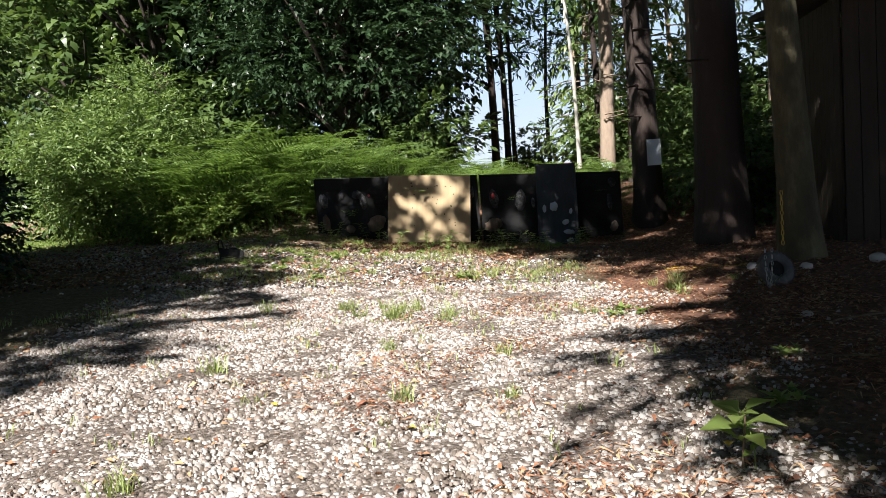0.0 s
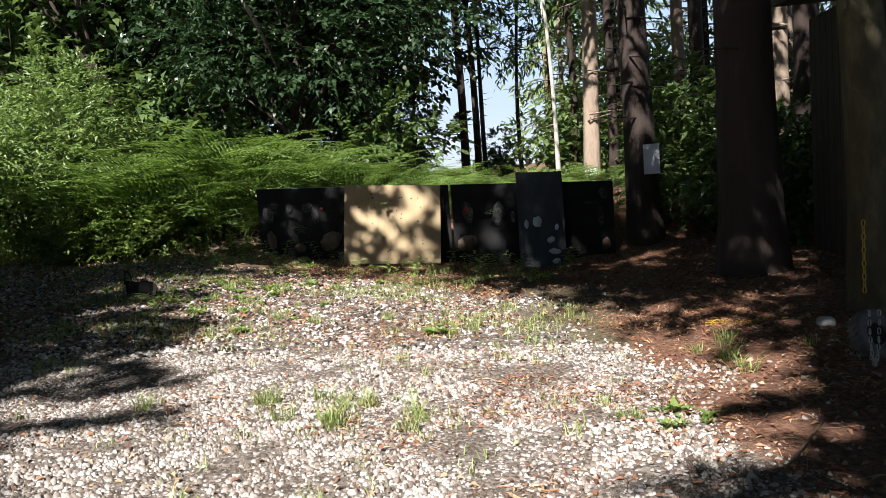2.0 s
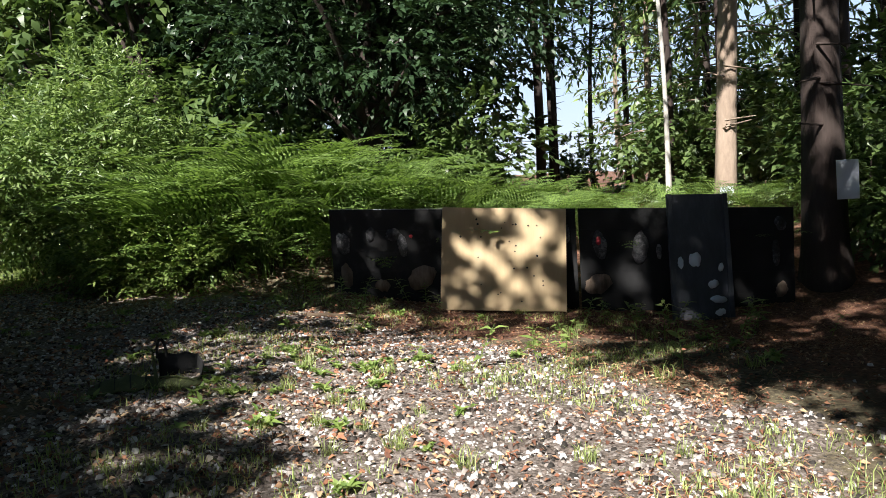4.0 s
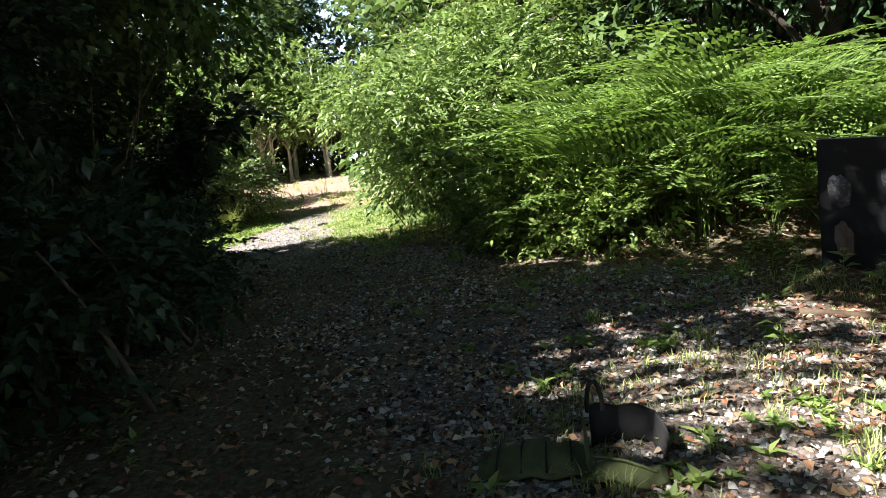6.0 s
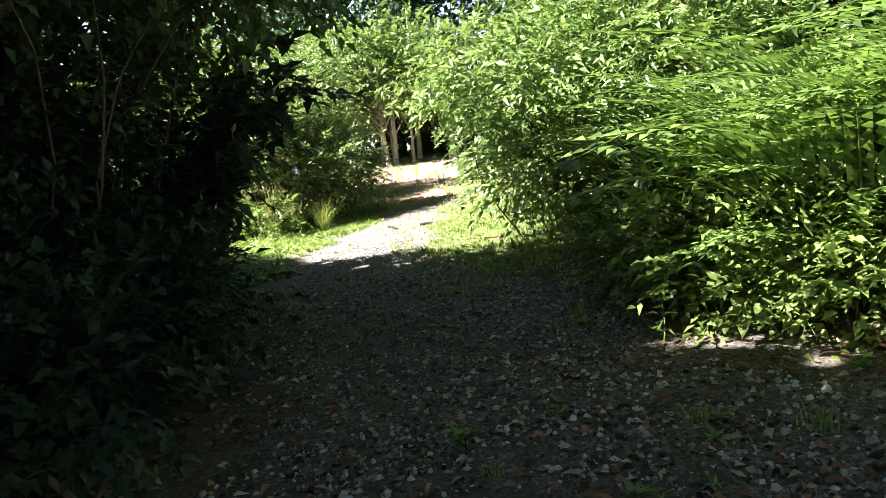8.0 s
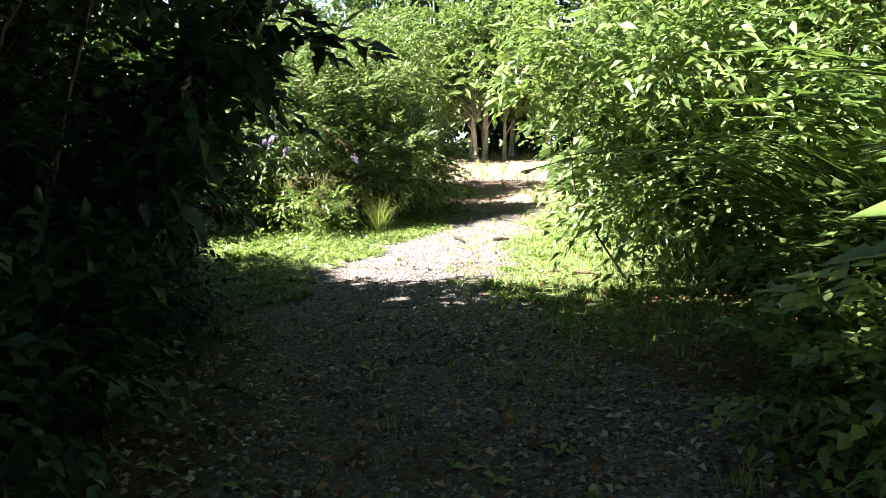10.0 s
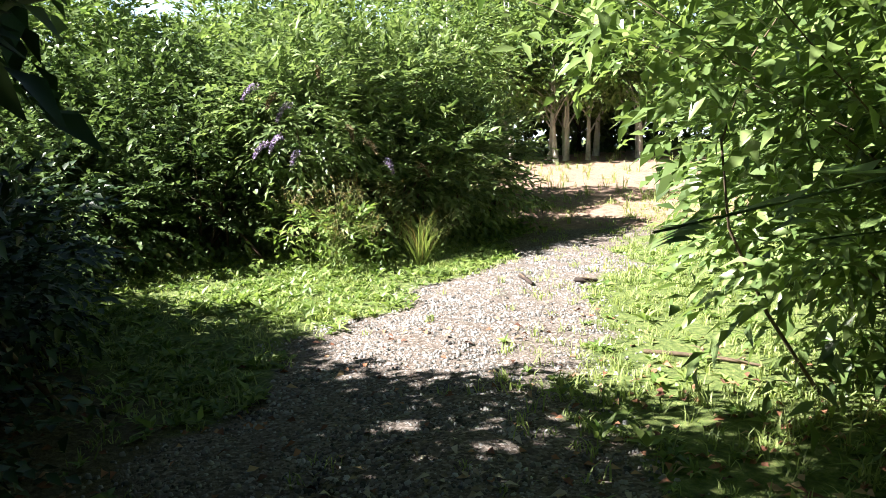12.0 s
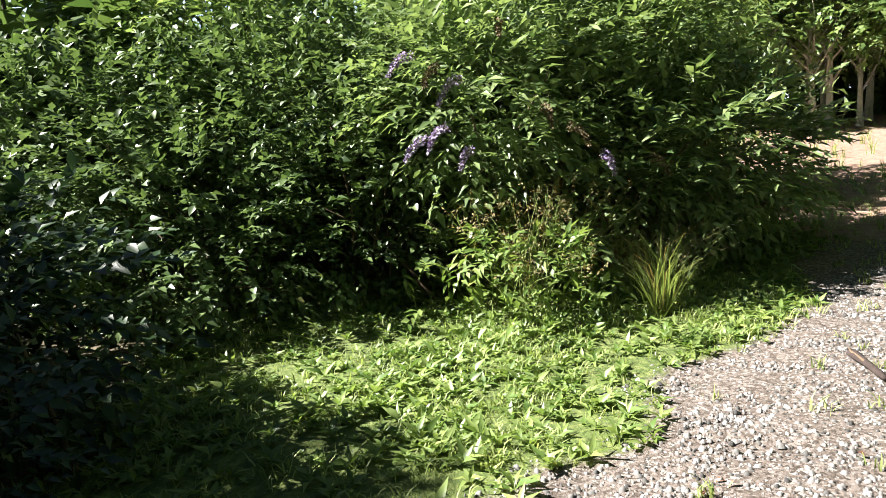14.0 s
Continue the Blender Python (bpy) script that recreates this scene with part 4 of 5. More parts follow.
WALL = [ob for ob in bpy.data.objects if ob.name.startswith("wall_panel")]
for k, (x, z, w, h, mat, panel_no) in enumerate([
        (-1.86, 0.52, 0.16, 0.3, SMEAR, 0), (-1.84, 0.16, 0.14, 0.3, BARE_WOOD, 0), (-1.2, 0.5, 0.14, 0.26, SMEAR, 0), (-1.3, 0.62, 0.2, 0.14, SMEAR, 0), (-1.0, 0.14, 0.34, 0.3, BARE_WOOD, 0), (-1.55, 0.62, 0.1, 0.2, SMEAR, 0), (-1.1, 0.6, 0.04, 0.05, RED_PAINT, 0), (-1.45, 0.05, 0.18, 0.16, BARE_WOOD, 0),
        (0.96, 0.5, 0.18, 0.34, SMEAR, 2), (0.95, 0.54, 0.07, 0.1, RED_PAINT, 2), (1.4, 0.46, 0.2, 0.36, SMEAR, 2), (0.93, 0.06, 0.3, 0.26, BARE_WOOD, 2), (1.6, 0.42, 0.06, 0.2, SMEAR, 2), (0.62, 0.62, 0.05, 0.24, SMEAR, 1),
        (2.9, 0.72, 0.14, 0.16, SMEAR, 3), (2.85, 0.4, 0.1, 0.3, SMEAR, 3), (2.9, 0.0, 0.16, 0.18, BARE_WOOD, 3)]):
    part("paint_smear", smear(x, z, w, h, mat, 90 + k, 12.4135 - 0.004 * (mat is RED_PAINT)), mat, WALL[panel_no], "chipped pale patch" if mat is not RED_PAINT else "red paint mark")


def leaning_sheet(name, label, width, height, thick, m, mat):
    root = thing(name, label, "board", m=m)
    part("sheet", box(bmesh.new(), 0, width, -thick, 0, 0, height, 0.003), mat, root)
    return root


def from_corners(bl, br, tl):
    bl, br, tl = Vector(bl), Vector(br), Vector(tl)
    ex = (br - bl).normalized()
    ez = (tl - bl)
    ez = (ez - ex * ez.dot(ex)).normalized()
    ey = ez.cross(ex)
    m = Matrix((ex, ey, ez)).transposed().to_4x4()
    m.translation = bl
    return m, (br - bl).length, (tl - bl).length


m, w, h = from_corners((-0.8, 12.02, -0.11), (0.53, 12.05, -0.21), (-0.68, 12.31, 0.955))
ply = leaning_sheet("plywood_sheet", "weathered tan plywood sheet leaning against the wall", w, h, 0.018, m, PLY)
for k in range(26):
    a, b = random.uniform(0.1, w - 0.1), random.uniform(0.1, h - 0.1)
    bm = bmesh.new()
    bmesh.ops.create_circle(bm, cap_ends=True, segments=8, radius=random.uniform(0.006, 0.013))
    bmesh.ops.rotate(bm, verts=bm.verts, cent=(0, 0, 0), matrix=Matrix.Rotation(radians(90), 3, "X"))
    bmesh.ops.translate(bm, verts=bm.verts, vec=(a, -0.0225, b))
    part("pellet_hole", bm, BLACK_PAINT, ply)
m, w, h = from_corners((1.62, 12.02, -0.36), (2.26, 12.05, -0.39), (1.64, 12.33, 0.945))
panel = leaning_sheet("grey_panel", "tall dark grey panel with white paint patches", w, h, 0.03, m, GREY_PANEL)
for x0, x1 in ((0.0, 0.05), (w - 0.05, w)):
    part("edge_batten", box(bmesh.new(), x0, x1, -0.055, -0.0305, 0, h, 0.004), GREY_PANEL, panel)
for x0, x1, z0, z1 in ((0.40, 0.57, 0.16, 0.26), (0.38, 0.5, 0.32, 0.42), (0.2, 0.33, 0.52, 0.72), (0.08, 0.14, 0.5, 0.66), (0.44, 0.56, 0.04, 0.12), (0.5, 0.56, 0.5, 0.6)):
    part("paint_patch", smear((x0 + x1) / 2, (z0 + z1) / 2 + 0.03, x1 - x0, z1 - z0, WHITE, int(x0 * 100), -0.0362), WHITE, panel)

# ---- notices, chain, old wheel ----
INK = rough_mat("ink", [(0.3, (0.02, 0.02, 0.025)), (0.7, (0.06, 0.06, 0.07))], 8, 0.6, 0.0)
YELLOW = rough_mat("yellow_plastic", [(0.3, (0.4, 0.25, 0.02)), (0.7, (0.6, 0.4, 0.04))], 12, 0.4, 0.05)
STEEL = rough_mat("dull_steel", [(0.3, (0.2, 0.2, 0.21)), (0.7, (0.5, 0.5, 0.5))], 20, 0.45, 0.1, metal=0.8)
RUBBER = rough_mat("worn_rubber", [(0.3, (0.03, 0.03, 0.032)), (0.55, (0.1, 0.1, 0.105)), (0.75, (0.26, 0.26, 0.27))], 9, 0.7, 0.4)
OLIVE = rough_mat("olive_canvas", [(0.3, (0.04, 0.05, 0.018)), (0.55, (0.10, 0.115, 0.045)), (0.75, (0.17, 0.18, 0.08))], 14, 0.85, 0.4)
BLACK_CLOTH = rough_mat("black_canvas", [(0.3, (0.004, 0.004, 0.005)), (0.7, (0.014, 0.014, 0.014))], 14, 0.85, 0.3)


def notice(label, x, y, z, w, h, rows):
    root = thing("notice_board", label, "sign", m=pose(x, y, z, -4, 0, -8))
    part("backing", box(bmesh.new(), -w / 2, w / 2, -0.012, 0, 0, h, 0.003), WHITE, root)
    for k in range(rows):
        z0 = h * (0.86 - k * 0.8 / max(rows, 1))
        part("text_line", box(bmesh.new(), -w * 0.38, w * (0.38 if k % 3 else 0.2), -0.0165, -0.0125, z0 - h * 0.025, z0, 0.0), INK, root)


notice("white laminated notice fixed to the pine trunk", 3.6, 12.38, 0.78, 0.22, 0.42, 0)
notice("small white notice with dark print on the pale pine", 3.42, 15.7, 0.62, 0.2, 0.26, 4)


def link_mesh(a, b, r):
    """One oval chain link."""
    pts = [(math.cos(t) * a, 0, math.sin(t) * b) for t in np.linspace(0, 2 * math.pi, 9)]
    v, f = tube(np.array(pts), np.full(9, r), 5)
    return v, f


def chain(label, top, links, mat, step=0.042, size=(0.011, 0.026, 0.0035), path=None):
    root = thing("chain", label, "chain", m=pose(*top))
    me = mesh_from("link", *link_mesh(*size), mat, True)
    for k in range(links):
        ob = new("link", me)
        ob.parent = root
        if path:
            (x, y, z), tilt = path(k)
            ob.matrix_basis = pose(x, y, z, tilt[0], tilt[1], tilt[2] + 90 * (k % 2))
        else:
            ob.matrix_basis = pose(0, 0, -k * step, 0, 0, 90 * (k % 2))
    return root


chain("yellow plastic chain hanging beside the mossy trunk", (3.2, 6.5, 0.52), 11, YELLOW)
root = chain("yellow plastic chain lying on the needles", (2.3, 6.75, 0.0), 20, YELLOW,
             path=lambda k: ((k * 0.036, 0.05 * math.sin(k * 0.7), float(ground_z(2.3 + k * 0.036, 6.75)) + 0.012), (0, 90, 0)))


def wheel():
    """A worn tyre lying tilted against the roots, its hollow hub drawn as a black disc."""
    root = thing("old_tyre", "worn grey rubber tyre propped beside the tree roots", "tyre", m=pose(2.86, 5.82, float(ground_z(2.86, 5.8)) + 0.1, 62, 0, 12) @ Matrix.Scale(0.68, 4))
    prof = [(0.10, -0.05), (0.17, -0.062), (0.195, -0.04), (0.2, 0), (0.195, 0.04), (0.17, 0.062), (0.10, 0.05), (0.095, 0)]
    n = 28
    v = np.array([(r * math.cos(a), r * math.sin(a), z) for a in np.linspace(0, 2 * math.pi, n, endpoint=False) for r, z in prof])
    m = len(prof)
    f = [(i * m + j, ((i + 1) % n) * m + j, ((i + 1) % n) * m + (j + 1) % m, i * m + (j + 1) % m) for i in range(n) for j in range(m)]
    part("tyre", (v, np.array(f)), RUBBER, root, smooth=True)
    for k in range(n):
        a = (k + 0.5) * 2 * math.pi / n
        bm = box(bmesh.new(), 0.193, 0.207, -0.01, 0.01, -0.05, 0.05, 0.003)
        bmesh.ops.rotate(bm, verts=bm.verts, cent=(0, 0, 0), matrix=Matrix.Rotation(a, 3, "Z"))
        part("tread_block", bm, RUBBER, root)
    # solid black disc in place of the dark inside the hub
    bm = bmesh.new()
    bmesh.ops.create_cone(bm, cap_ends=True, segments=20, radius1=0.094, radius2=0.094, depth=0.03)
    part("hub_disc", bm, BLACK_CLOTH, root)


wheel()
chain("loop of pale steel chain hung over the tyre", (2.7, 5.58, float(ground_z(2.7, 5.58)) + 0.3), 18, STEEL, 0.03,
      (0.008, 0.019, 0.0028), lambda k: ((0.02 + 0.025 * math.cos(k / 17 * math.pi), 0.0, -0.26 * math.sin(k / 17 * math.pi) - 0.004), (0, 0, 0)))


def stone(label, x, y, r, mat, seed):
    g = np.random.default_rng(seed)
    bm = bmesh.new()
    bmesh.ops.create_icosphere(bm, subdivisions=2, radius=r)
    for v in bm.verts:
        v.co *= 1 + 0.22 * noise.noise(v.co * (1.6 / r) + Vector((seed, 0, 0)))
        v.co.z *= 0.6
    ob = part("rock", bm, mat, None, smooth=True)
    ob.location = (x, y, float(ground_z(x, y)) + r * 0.35)
    tagged(ob, label, "rock")


for k, (x, y, r) in enumerate([(3.1, 6.35, 0.075), (3.3, 6.3, 0.05), (2.95, 6.5, 0.06), (3.9, 6.35, 0.07), (3.45, 5.0, 0.05), (2.55, 4.6, 0.035)]):
    stone("pale rounded stone lying beside the tree roots", x, y, r, STONE, k + 3)

# ---- timber hut in the shade ----
PLANK = rough_mat("dark_timber", [(0.3, (0.018, 0.013, 0.009)), (0.55, (0.05, 0.036, 0.025)), (0.75, (0.10, 0.075, 0.052))], 7, 0.85, 0.4, (1, 1, 0.12))
hut = thing("timber_hut", "dark weathered timber hut standing in deep shade", "hut", m=pose(4.35, 7.75, -0.12, 0, 0, -8))
for k in range(16):
    part("plank", box(bmesh.new(), k * 0.155, k * 0.155 + 0.148, 0.003 * (k % 3), 0.024 + 0.003 * (k % 3), -0.05, 2.45, 0.004), PLANK, hut)
for k in range(14):
    part("plank", box(bmesh.new(), -0.03, -0.005 - 0.003 * (k % 2), 0.03 + k * 0.155, 0.178 + k * 0.155, -0.05, 2.45, 0.004), PLANK, hut)
part("back_wall", box(bmesh.new(), 0.0, 2.48, 2.2, 2.24, -0.05, 2.45, 0.004), PLANK, hut)
part("side_wall", box(bmesh.new(), 2.485, 2.52, 0, 2.24, -0.05, 2.45, 0.004), PLANK, hut)
bm = box(bmesh.new(), -0.3, 2.8, -0.35, 2.55, 2.455, 2.53, 0.01)
for v in bm.verts:
    v.co.z += 0.22 * (v.co.y + 0.35) / 2.9
part("roof", bm, PLANK, hut)

# ---- canvas bag on the gravel ----
def cloth(nx, ny, fn):
    v = np.array([fn(i / (nx - 1), j / (ny - 1)) for j in range(ny) for i in range(nx)])
    f = [(j * nx + i, j * nx + i + 1, (j + 1) * nx + i + 1, (j + 1) * nx + i) for j in range(ny - 1) for i in range(nx - 1)]
    top = np.array(f)
    n = len(v)
    low = v - np.array([0, 0, 0.012])
    rim = list(range(nx)) + [j * nx + nx - 1 for j in range(1, ny)] + [(ny - 1) * nx + i for i in range(nx - 2, -1, -1)] + [j * nx for j in range(ny - 2, 0, -1)]
    side = [(rim[k], rim[k] + n, rim[(k + 1) % len(rim)] + n, rim[(k + 1) % len(rim)]) for k in range(len(rim))]
    return np.concatenate([v, low]), np.concatenate([top, top[:, ::-1] + n, np.array(side)])


bag = thing("canvas_bag", "open olive canvas bag lying on the gravel", "bag", m=pose(-2.46, 8.86, float(ground_z(-2.46, 8.86)) + 0.008, 0, 0, 24))
part("flap", cloth(16, 10, lambda u, w: (-0.40 + 0.42 * u, -0.17 + 0.3 * w * (0.7 + 0.3 * math.sin(u * 3)), 0.02 + 0.05 * math.sin(u * 3.1) * math.sin(w * 3.1) + 0.01 * math.sin(u * 17 + w * 6))), OLIVE, bag, "olive quilted flap", True)
for k in range(4):
    part("flap_seam", tube(np.array([(-0.33 + 0.09 * k, -0.16 + 0.27 * w, 0.028 + 0.05 * math.sin((0.17 + 0.21 * k) * 3.1) * math.sin(w * 3.1)) for w in np.linspace(0, 1, 6)]), np.full(6, 0.004), 4), BLACK_CLOTH, bag)
part("back_panel", cloth(10, 8, lambda u, w: (0.02 + 0.25 * u, 0.1 + 0.04 * math.sin(u * 3.1) + 0.02 * w, 0.01 + w * (0.15 - 0.03 * u) + 0.008 * math.sin(u * 11))), BLACK_CLOTH, bag, "dark inner panel", True)
part("side_panel", cloth(8, 7, lambda u, w: (0.01 - 0.02 * w, -0.17 + 0.28 * u, 0.01 + w * (0.05 + 0.17 * u))), OLIVE, bag, "olive side panel", True)
part("side_panel", cloth(8, 7, lambda u, w: (0.26 + 0.02 * w + 0.015 * math.sin(u * 4), -0.13 + 0.24 * u, 0.01 + w * (0.06 + 0.06 * u))), BLACK_CLOTH, bag, "sagging black side", True)
part("front_panel", cloth(10, 6, lambda u, w: (0.01 + 0.25 * u, -0.16 - 0.08 * w + 0.02 * math.sin(u * 7), 0.045 - 0.03 * w + 0.01 * math.sin(u * 5 + w))), OLIVE, bag, "fallen olive front panel", True)
t = np.linspace(0, math.pi, 12)
part("handle", tube(np.stack([0.045 + 0.03 * np.cos(t), 0.11 + 0 * t, 0.14 + 0.12 * np.sin(t)], 1), np.full(12, 0.01), 6), BLACK_CLOTH, bag, "black webbing loop", True)
part("strap", tube(stem_line(np.random.default_rng(2), (0.02, -0.12, 0.06), (0.22, -0.2, 0.03), 0.1), np.full(6, 0.006), 5), OLIVE, bag)

# ---- wire along the wall ----
wire = thing("fence_wire", "thin bright wire strung above the low wall", "wire", m=pose(-2.15, 12.44, 0.006))
part("strand", tube(np.array([(0.15, 0, 1.0), (0.8, 0, 0.968), (1.5, 0, 0.93)]), np.full(3, 0.005), 5), STEEL, wire)

# ---- logs and sticks ----
def stick(label, a, b, r, seed, twig=0, mat=TWIG):
    g = np.random.default_rng(seed)
    root = thing("fallen_branch", label, "branch", m=pose(a[0], a[1], float(ground_z(*a)) + r * 0.9))
    d = np.array([b[0] - a[0], b[1] - a[1], float(ground_z(*b) - ground_z(*a))])
    line = stem_line(g, (0, 0, 0), d, 0.03, 9)
    part("stem", tube(line, np.linspace(r, r * 0.6, 9) * g.uniform(0.85, 1.15, 9), 8, g, 0.06), mat, root, smooth=True)
    for k in range(twig):
        p = line[g.integers(2, 8)]
        part("twig", tube(stem_line(g, p, p + np.array([g.normal(0, 0.12), g.normal(0, 0.12), 0.03]), 0.1), np.linspace(r * 0.4, r * 0.1, 6), 5), TWIG, root)


stick("brown fallen branch lying near the plywood", (-2.0, 11.05), (-1.45, 11.28), 0.026, 1, 1)
stick("short dark stick on the gravel track", (-11.75, 17.0), (-11.4, 16.85), 0.026, 2, 2, BARK)
stick("short dark stick on the gravel track", (-11.2, 17.2), (-11.05, 17.32), 0.026, 3, 1, BARK)
stick("thin dead branch on the needles", (2.4, 4.3), (3.2, 4.6), 0.008, 4, 3)
stick("thin dead branch on the needles", (1.7, 4.4), (2.1, 4.9), 0.006, 5, 3)
stick("bent pale root beside the track", (-9.3, 15.95), (-8.7, 16.25), 0.014, 6, 3)
stick("thin dead branch on the needles", (2.6, 3.5), (2.1, 3.7), 0.007, 7, 4)
stick("short twig lying on the gravel", (-0.25, 2.75), (-0.2, 2.87), 0.006, 8, 1)

# ---- weeds, grass and flowers ----
def rosette(rng, n, length, width, up=0.5):
    a = np.linspace(0, 6.283, n, endpoint=False) + rng.uniform(0, 6)
    d = np.stack([np.cos(a), np.sin(a), rng.uniform(0.2, 1.2, n) * up], 1)
    return leaves(rng, np.zeros((n, 3)) + [0, 0, 0.01], d, length, width, True, 0.45, 0.7)


def upright(rng, h, pairs, length, width):
    """A weed with a stem and leaves in pairs."""
    line = stem_line(rng, (0, 0, 0), (rng.normal(0, 0.05), rng.normal(0, 0.05), h), 0.06)
    base, d = [], []
    for k in range(pairs):
        p = line[0] + (line[-1] - line[0]) * (0.25 + 0.75 * k / pairs)
        a = k * 1.57 + rng.uniform(0, 0.6)
        for s in (0, math.pi):
            base.append(p)
            d.append((math.cos(a + s), math.sin(a + s), 0.35))
    return tube(line, np.linspace(0.005, 0.002, 6), 4), leaves(rng, np.array(base), np.array(d), length, width, True, 0.4, 0.7)


def tuft(rng, n, h, w=0.006, spread=0.5):
    """Arching grass blades from one foot."""
    a, l = rng.uniform(0, 6.283, n), rng.uniform(0, 1, n) * spread
    base = np.stack([rng.normal(0, 0.03, n), rng.normal(0, 0.03, n), np.zeros(n)], 1)
    d = np.stack([np.cos(a) * l, np.sin(a) * l, np.ones(n)], 1)
    L = h * rng.uniform(0.5, 1.1, n)
    side = np.stack([-np.sin(a), np.cos(a), np.zeros(n)], 1) * w / 2
    mid = base + unit(d) * (L * 0.55)[:, None]
    tip = base + unit(d + np.stack([np.cos(a), np.sin(a), np.zeros(n)], 1) * 0.5 * spread) * L[:, None]
    v = np.stack([base - side, base + side, mid - side * 0.8, mid + side * 0.8, tip], 1).reshape(-1, 3)
    f = (np.arange(n)[:, None, None] * 5 + np.array([[0, 1, 3], [0, 3, 2], [2, 3, 4]])[None]).reshape(-1, 3)
    return v, f


rng = np.random.default_rng(77)
protos = []
for k in range(3):
    root = thing("dock_weed", "bright green broad-leaved weed growing in the gravel", "weed", "gravel weeds")
    part("foliage", merge([rosette(rng, 11, 0.075, 0.036, 1.0)] + [tuple((v + np.array([rng.normal(0, 0.05), rng.normal(0, 0.05), rng.uniform(0, 0.03)]), f)) for v, f in (rosette(rng, 6, 0.045, 0.026, 1.5) for q in range(4))]), LEAF_WEED, root)
    protos.append(root)
for k in range(3):
    root = thing("nettle_weed", "upright green weed with paired leaves", "weed", "gravel weeds")
    s, l = upright(rng, 0.3, 6, 0.1, 0.04)
    part("stem", s, LEAF_WEED, root)
    part("foliage", l, LEAF_WEED, root)
    protos.append(root)
for k in range(2):
    root = thing("grass_tuft", "tuft of thin pale green grass", "grass", "grass tufts")
    part("tuft", tuft(rng, 46, 0.12, 0.005, 0.9), LEAF_GRASS, root)
    protos.append(root)
used = set()


def plant(kind, x, y, s=1.0):
    turn = rng.uniform(0, 360)
    if kind in used:
        copy_thing(protos[kind], place(x, y, 0, turn, s))
    else:
        used.add(kind)
        protos[kind].matrix_world = place(x, y, 0, turn)


for cx, cy, n, spread, kinds in [(-1.36, 8.8, 9, 0.22, (0, 1, 6)), (-1.0, 9.1, 6, 0.25, (0, 2, 6)), (-0.5, 9.15, 5, 0.2, (1, 3, 7)), (0.1, 9.8, 7, 0.3, (0, 3, 4)), (-1.95, 8.6, 5, 0.15, (1, 6)), (-1.4, 10.6, 6, 0.3, (0, 3, 7)), (-1.8, 9.3, 6, 0.25, (2, 6)),
                              (-0.14, 5.35, 9, 0.25, (6, 7)), (0.25, 5.2, 5, 0.2, (6, 7)), (1.5, 5.05, 5, 0.14, (1, 6, 0)), (2.35, 6.0, 9, 0.25, (6, 7, 7)), (0.5, 7.2, 8, 0.4, (6, 7, 0)), (-1.0, 7.9, 9, 0.35, (6, 0, 7)), (-0.4, 8.0, 6, 0.4, (6, 1, 7)),
                              (-1.6, 11.9, 6, 0.3, (3, 4, 5)), (-1.2, 12.0, 4, 0.3, (5, 0)), (0.8, 11.4, 7, 0.4, (3, 5, 7)), (1.4, 11.0, 8, 0.4, (4, 5, 0)), (2.2, 11.2, 6, 0.4, (3, 4)), (1.2, 9.4, 7, 0.5, (0, 7, 5)), (-0.9, 11.4, 6, 0.35, (0, 6)), (0.2, 11.5, 7, 0.35, (6, 7, 3)),
                              (1.44, 2.5, 1, 0.02, (5,)), (-2.6, 10.4, 5, 0.4, (0, 6)), (-3.2, 12.0, 12, 0.5, (0, 3, 6)), (-4.6, 12.8, 12, 0.6, (3, 6, 1)), (-2.6, 12.4, 8, 0.4, (4, 5, 6)), (-3.2, 9.9, 5, 0.5, (0, 1)), (-4.5, 11.0, 5, 0.6, (1, 6)), (0.3, 3.2, 3, 0.6, (6,)), (-0.6, 3.6, 3, 0.5, (6,)), (1.9, 3.4, 2, 0.3, (0,))]:
    for k in range(n):
        plant(kinds[k % len(kinds)], cx + rng.normal(0, spread), cy + rng.normal(0, spread * 0.8), rng.uniform(0.55, 1.15))


sapling = thing("oak_sapling", "small broad-leaved seedling beside the gravel", "plant", m=place(1.42, 2.5))
line = stem_line(rng, (0, 0, 0), (0.02, 0.01, 0.2), 0.05)
part("stem", tube(line, np.linspace(0.005, 0.003, 6), 5), TWIG, sapling)
a = np.arange(9) * 2.4
part("foliage", leaves(rng, np.stack([0.01 * np.cos(a), 0.01 * np.sin(a), 0.09 + 0.013 * np.arange(9)], 1), np.stack([np.cos(a), np.sin(a), 0.25 + 0 * a], 1), 0.13, 0.085, True, 0.25, 0.85), LEAF_WEED, sapling)
AUTUMN = rough_mat("autumn_leaf", [(0.3, (0.6, 0.36, 0.03)), (0.7, (0.78, 0.58, 0.08))], 20, 0.6, 0.1)
for x, y in ((1.43, 2.66), (-0.28, 3.25), (0.35, 2.9), (-0.5, 2.85)):
    me = leaves(rng, np.zeros((1, 3)), np.array([[1.0, 0.3, 0.1]]), 0.055, 0.035, True, 0.3, 0.8)
    ob = tagged(new("fallen_leaf", mesh_from("fallen_leaf", *me, AUTUMN)), "single yellow fallen leaf on the ground", "leaf", "yellow leaves")
    ob.matrix_world = place(x, y, 0.016, rng.uniform(0, 360))


def carpet(rng, n, x0, x1, y0, y1, share, make):
    x, y = scatter(rng, n, x0, x1, y0, y1, share)
    z = ground_z(x, y)
    out = []
    for a, b, c in zip(x, y, z):
        v, f = make()
        out.append((v * rng.uniform(0.6, 1.25) + np.array([a, b, c]), f))
    return merge(out)


def far_side(x, y):
    return (x + 6.6) * 4.7 + (y - 12.5) * 5.3 > 0


